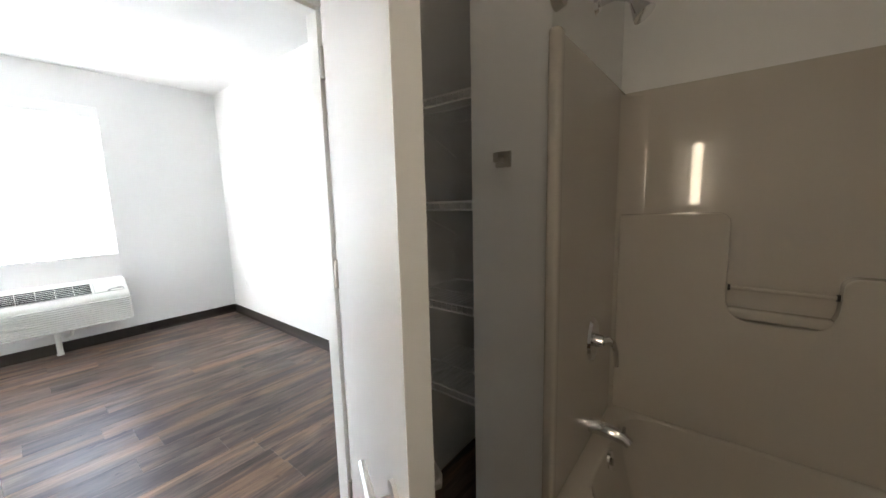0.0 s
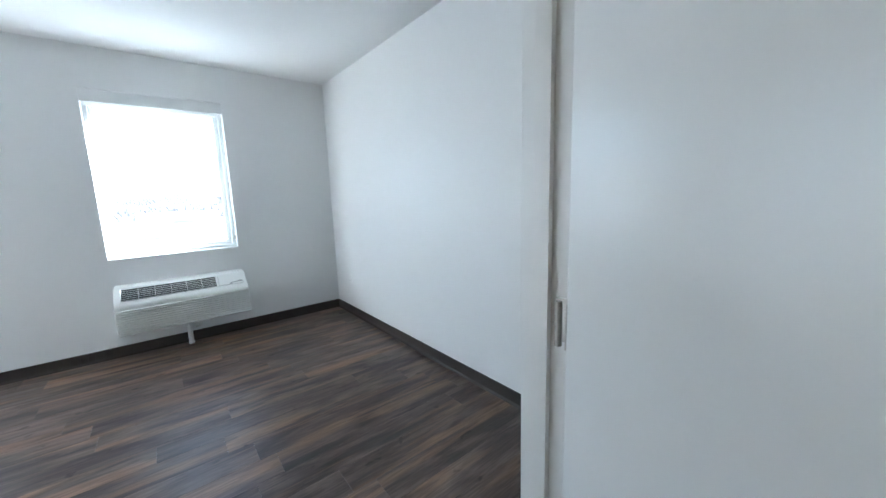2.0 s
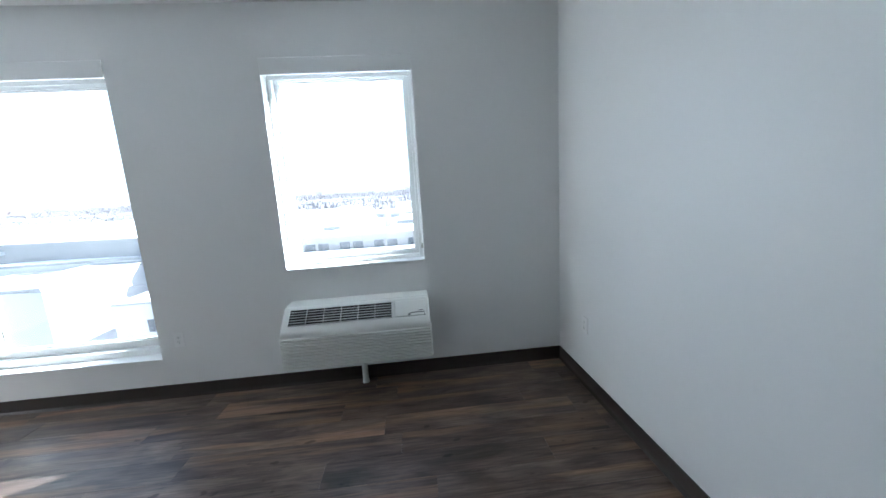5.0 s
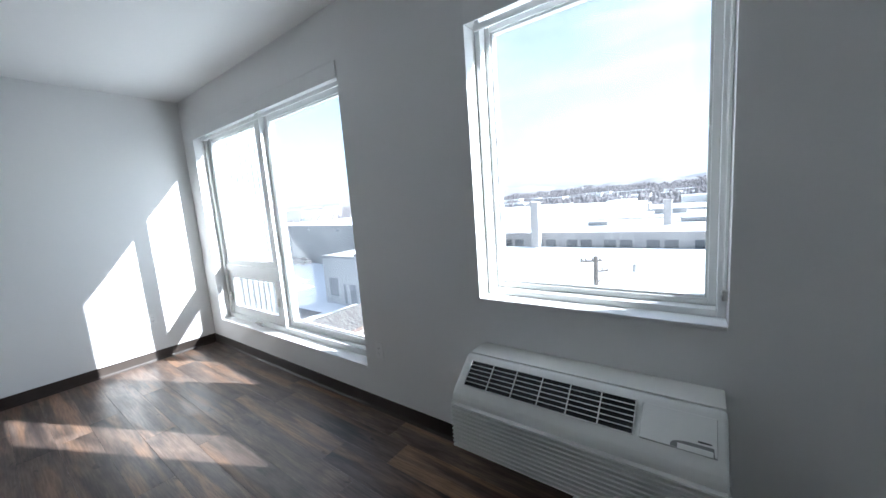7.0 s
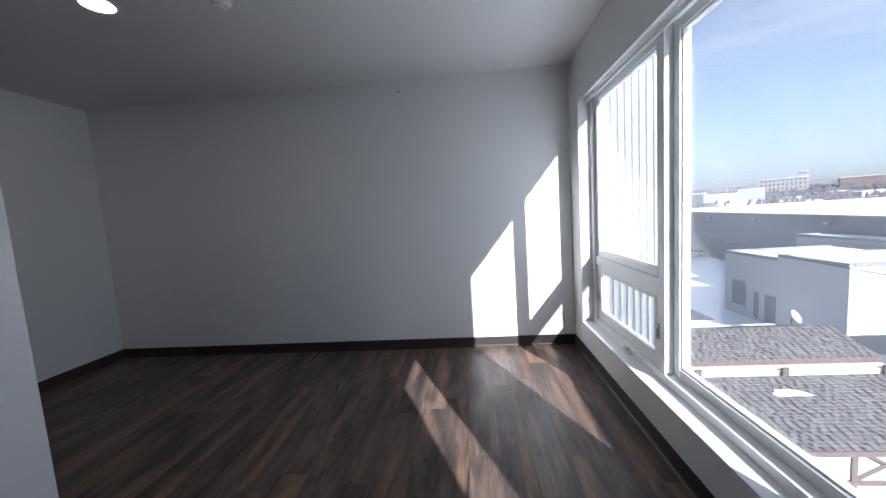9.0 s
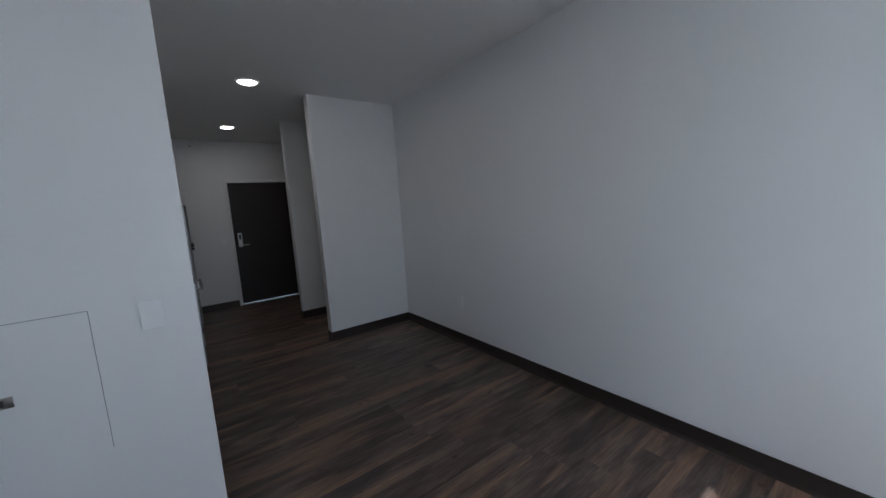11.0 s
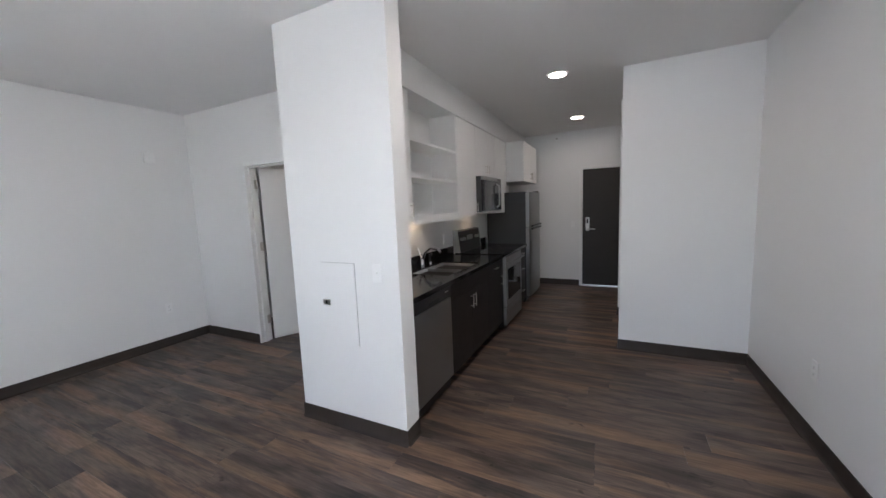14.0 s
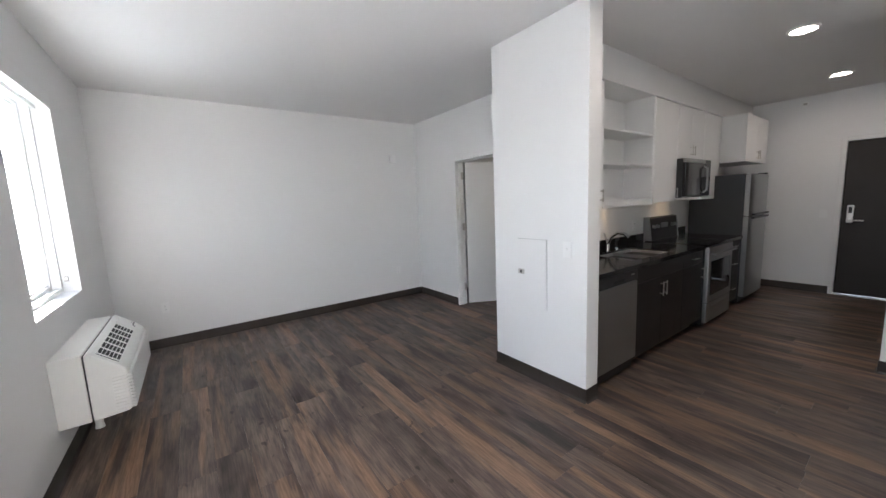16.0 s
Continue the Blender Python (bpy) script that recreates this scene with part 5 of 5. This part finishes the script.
def landmark(x, y, z0, w, d, h, wall, label, storeys=0):
    """A distant block standing square to the street, with rows of windows where it has storeys."""
    c = thing("town_building", (x, y, z0), label, "building", "distant town buildings", rz=53)
    part("wall", B(-w / 2, w / 2, -d / 2, d / 2, 0, h), wall, c, smooth=None)
    part("roof", B(-w / 2 - 0.2, w / 2 + 0.2, -d / 2 - 0.2, d / 2 + 0.2, h + 0.001, h + 0.4), ROOFSNOW, c, smooth=None)
    for k in range(storeys):
        z = h * (k + 0.35) / storeys
        for i in range(int(w // 3.5)):
            part("window", B(-w / 2 + 1 + 3.5 * i, -w / 2 + 2.2 + 3.5 * i, -d / 2 - 0.06, -d / 2 + 0.1, z, z + h / storeys * 0.45), DARKWIN, c, smooth=None)


landmark(-227, 131, GZ, 13.5, 14, 13.6, GREYWALL, "large grey box building behind the warehouse")
landmark(-219, 142.5, GZ, 14.5, 14, 12.4, WHITEWALL, "large white box building behind the warehouse")
landmark(-243.5, 177, GZ, 13, 12, 14.5, WHITEWALL, "tall white box building with a flat roof")
landmark(-435, 352, -6, 40, 16, 23.0, DULLWALL, "pale apartment block on the hillside", 5)
landmark(-425.6, 364, -6, 8, 9, 29.5, DULLWALL, "square tower over the pale apartment block", 6)
landmark(-398, 395, -8, 30, 14, 20.5, BRICKRED, "brown brick apartment block", 5)


def hill(name, dist, a0, a1, base, amp, seed, material, label):
    """A wooded ridge: a strip with a rough crown of bare trees along its top."""
    vs, fs, n = [], [], 1600
    for i in range(n + 1):
        a = radians(a0 + (a1 - a0) * i / n)
        x, y = -math.sin(a) * dist, math.cos(a) * dist
        broad = base + amp * (0.5 + noise.noise(Vector((i * 0.006, seed, 0)))) + 0.25 * amp * noise.noise(Vector((i * 0.03, seed, 3)))
        rough = dist * 0.0012 * noise.noise(Vector((i * 0.09, seed, 7)))
        vs += [(x * 0.86, y * 0.86, GZ), (x * 0.93, y * 0.93, GZ + (broad - GZ) * 0.55), (x, y, broad + rough), (x * 1.05, y * 1.05, GZ)]
        if i:
            for k in range(3):
                p, q = 4 * (i - 1) + k, 4 * i + k
                fs.append((p, q, q + 1, p + 1))
    me = bpy.data.meshes.new(name)
    me.from_pydata(vs, [], fs)
    me.materials.append(material)
    return tagged(new(name, me), label, "hill", kind="structure")


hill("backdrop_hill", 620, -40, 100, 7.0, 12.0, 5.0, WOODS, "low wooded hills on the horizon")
# bluish grey of the far ridge is painted haze
hill("backdrop_hill", 1100, -45, 105, 10.0, 24.0, 8.0, mat("hazed_far_hill", (0.20, 0.20, 0.22), 0.95, vary=0.2, scale=0.01), "far hazy hills on the horizon")


def far_woods(count, d0, d1, a0, a1, rise, seed):
    """Bare tree crowns far off: loose tapered clumps of twigs, joined into one skin."""
    rg, vs, fs = random.Random(seed), [], []
    for _ in range(count):
        a, d = radians(rg.uniform(a0, a1)), rg.uniform(d0, d1)
        x, y = -math.sin(a) * d, math.cos(a) * d
        if noise.noise(Vector((x * 0.012, y * 0.012, seed))) < -0.3:
            continue
        z = GZ + rise * max(0.0, (d - d0) / (d1 - d0)) ** 1.2
        h = rg.uniform(4.5, 9.5)
        for _c in range(4):
            cx, cy, cz, w, u = x + rg.gauss(0, 1.7), y + rg.gauss(0, 1.7), z + h * rg.uniform(0.45, 0.85), rg.uniform(0.7, 1.7), h * rg.uniform(0.12, 0.3)
            i = len(vs)
            vs += [(cx + w, cy, cz), (cx, cy + w, cz + 0.3), (cx - w, cy, cz), (cx, cy - w, cz - 0.3), (cx + rg.uniform(-0.6, 0.6), cy, cz + u), (cx, cy, cz - u)]
            for k in range(4):
                fs += [(i + k, i + (k + 1) % 4, i + 4), (i + (k + 1) % 4, i + k, i + 5)]
    me = bpy.data.meshes.new("far_woods")
    me.from_pydata(vs, [], fs)
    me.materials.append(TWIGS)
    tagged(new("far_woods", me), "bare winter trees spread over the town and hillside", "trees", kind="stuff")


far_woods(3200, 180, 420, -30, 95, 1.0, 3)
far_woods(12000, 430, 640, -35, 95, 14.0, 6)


# thin high cloud, far off over the town
CLOUD = bpy.data.materials.new("thin_cloud")
CLOUD.use_nodes = True
_n, _l = CLOUD.node_tree.nodes, CLOUD.node_tree.links
_n.remove(_n["Principled BSDF"])
_t, _e, _m = _n.new("ShaderNodeBsdfTransparent"), _n.new("ShaderNodeEmission"), _n.new("ShaderNodeMixShader")
_e.inputs[0].default_value, _e.inputs[1].default_value = (0.93, 0.94, 1.0, 1), 0.42
_c, _p, _x, _r = _n.new("ShaderNodeTexCoord"), _n.new("ShaderNodeMapping"), _n.new("ShaderNodeTexNoise"), _n.new("ShaderNodeMapRange")
_p.inputs["Scale"].default_value = (0.0008, 0.0008, 0.0042)
_p.inputs["Rotation"].default_value = (0.0, 0.10, 0.0)
_x.inputs["Scale"].default_value, _x.inputs["Detail"].default_value, _x.inputs["Distortion"].default_value = 1.0, 6, 0.5
_r.inputs["From Min"].default_value, _r.inputs["From Max"].default_value, _r.inputs["To Max"].default_value = 0.44, 0.80, 0.75
_l.new(_c.outputs["Object"], _p.inputs["Vector"])
_l.new(_p.outputs[0], _x.inputs["Vector"])
_l.new(_x.outputs["Fac"], _r.inputs["Value"])
_l.new(_r.outputs[0], _m.inputs[0])
_l.new(_t.outputs[0], _m.inputs[1])
_l.new(_e.outputs[0], _m.inputs[2])
_l.new(_m.outputs[0], _n["Material Output"].inputs[0])
vs, fs = [], []
for i in range(41):
    a = radians(-25 + 135 * i / 40)
    vs += [(-math.sin(a) * 2400, math.cos(a) * 2400, -10), (-math.sin(a) * 2400, math.cos(a) * 2400, 2600)]
    if i:
        fs.append((2 * i - 2, 2 * i, 2 * i + 1, 2 * i - 1))
me = bpy.data.meshes.new("backdrop_cloud")
me.from_pydata(vs, [], fs)
me.materials.append(CLOUD)
tagged(new("backdrop_cloud", me), "thin white streaks of high cloud", "sky", kind="structure")

# ---- floor planks ----
PW, PL, GAP = 0.178, 1.22, 0.0008
plank_meshes = {}


def plank_mesh(length, width):
    key = (round(length, 3), round(width, 3))
    if key not in plank_meshes:
        bm = bmesh.new()
        l, w, c = length / 2 - GAP / 2, width / 2 - GAP / 2, 0.0006
        lo = [bm.verts.new((x, y, -0.003)) for x, y in ((-l, -w), (l, -w), (l, w), (-l, w))]
        mid = [bm.verts.new((x, y, -c * 0.6)) for x, y in ((-l, -w), (l, -w), (l, w), (-l, w))]
        top = [bm.verts.new((x, y, 0)) for x, y in ((-l + c, -w + c), (l - c, -w + c), (l - c, w - c), (-l + c, w - c))]
        for p, q in ((lo, mid), (mid, top)):
            for k in range(4):
                bm.faces.new((p[k], p[(k + 1) % 4], q[(k + 1) % 4], q[k]))
        bm.faces.new(top)
        plank_meshes[key] = mesh_of("plank", bm, PLANK)
    return plank_meshes[key]


rng = random.Random(4)
y = 0.0
while y > YE - 0.06:
    w = min(PW, y - (YE - 0.06))
    if w < 0.02:
        break
    x = -(rng.random() * PL)
    cuts = [0.0]
    while x > XL:
        cuts.append(x)
        x -= PL
    cuts.append(XL)
    for a, b in zip(cuts, cuts[1:]):
        if a - b < 0.03:
            continue
        ob = new("plank", plank_mesh(a - b, w))
        ob.parent = floor
        ob.location = ((a + b) / 2, y - w / 2, 0)
    y -= w
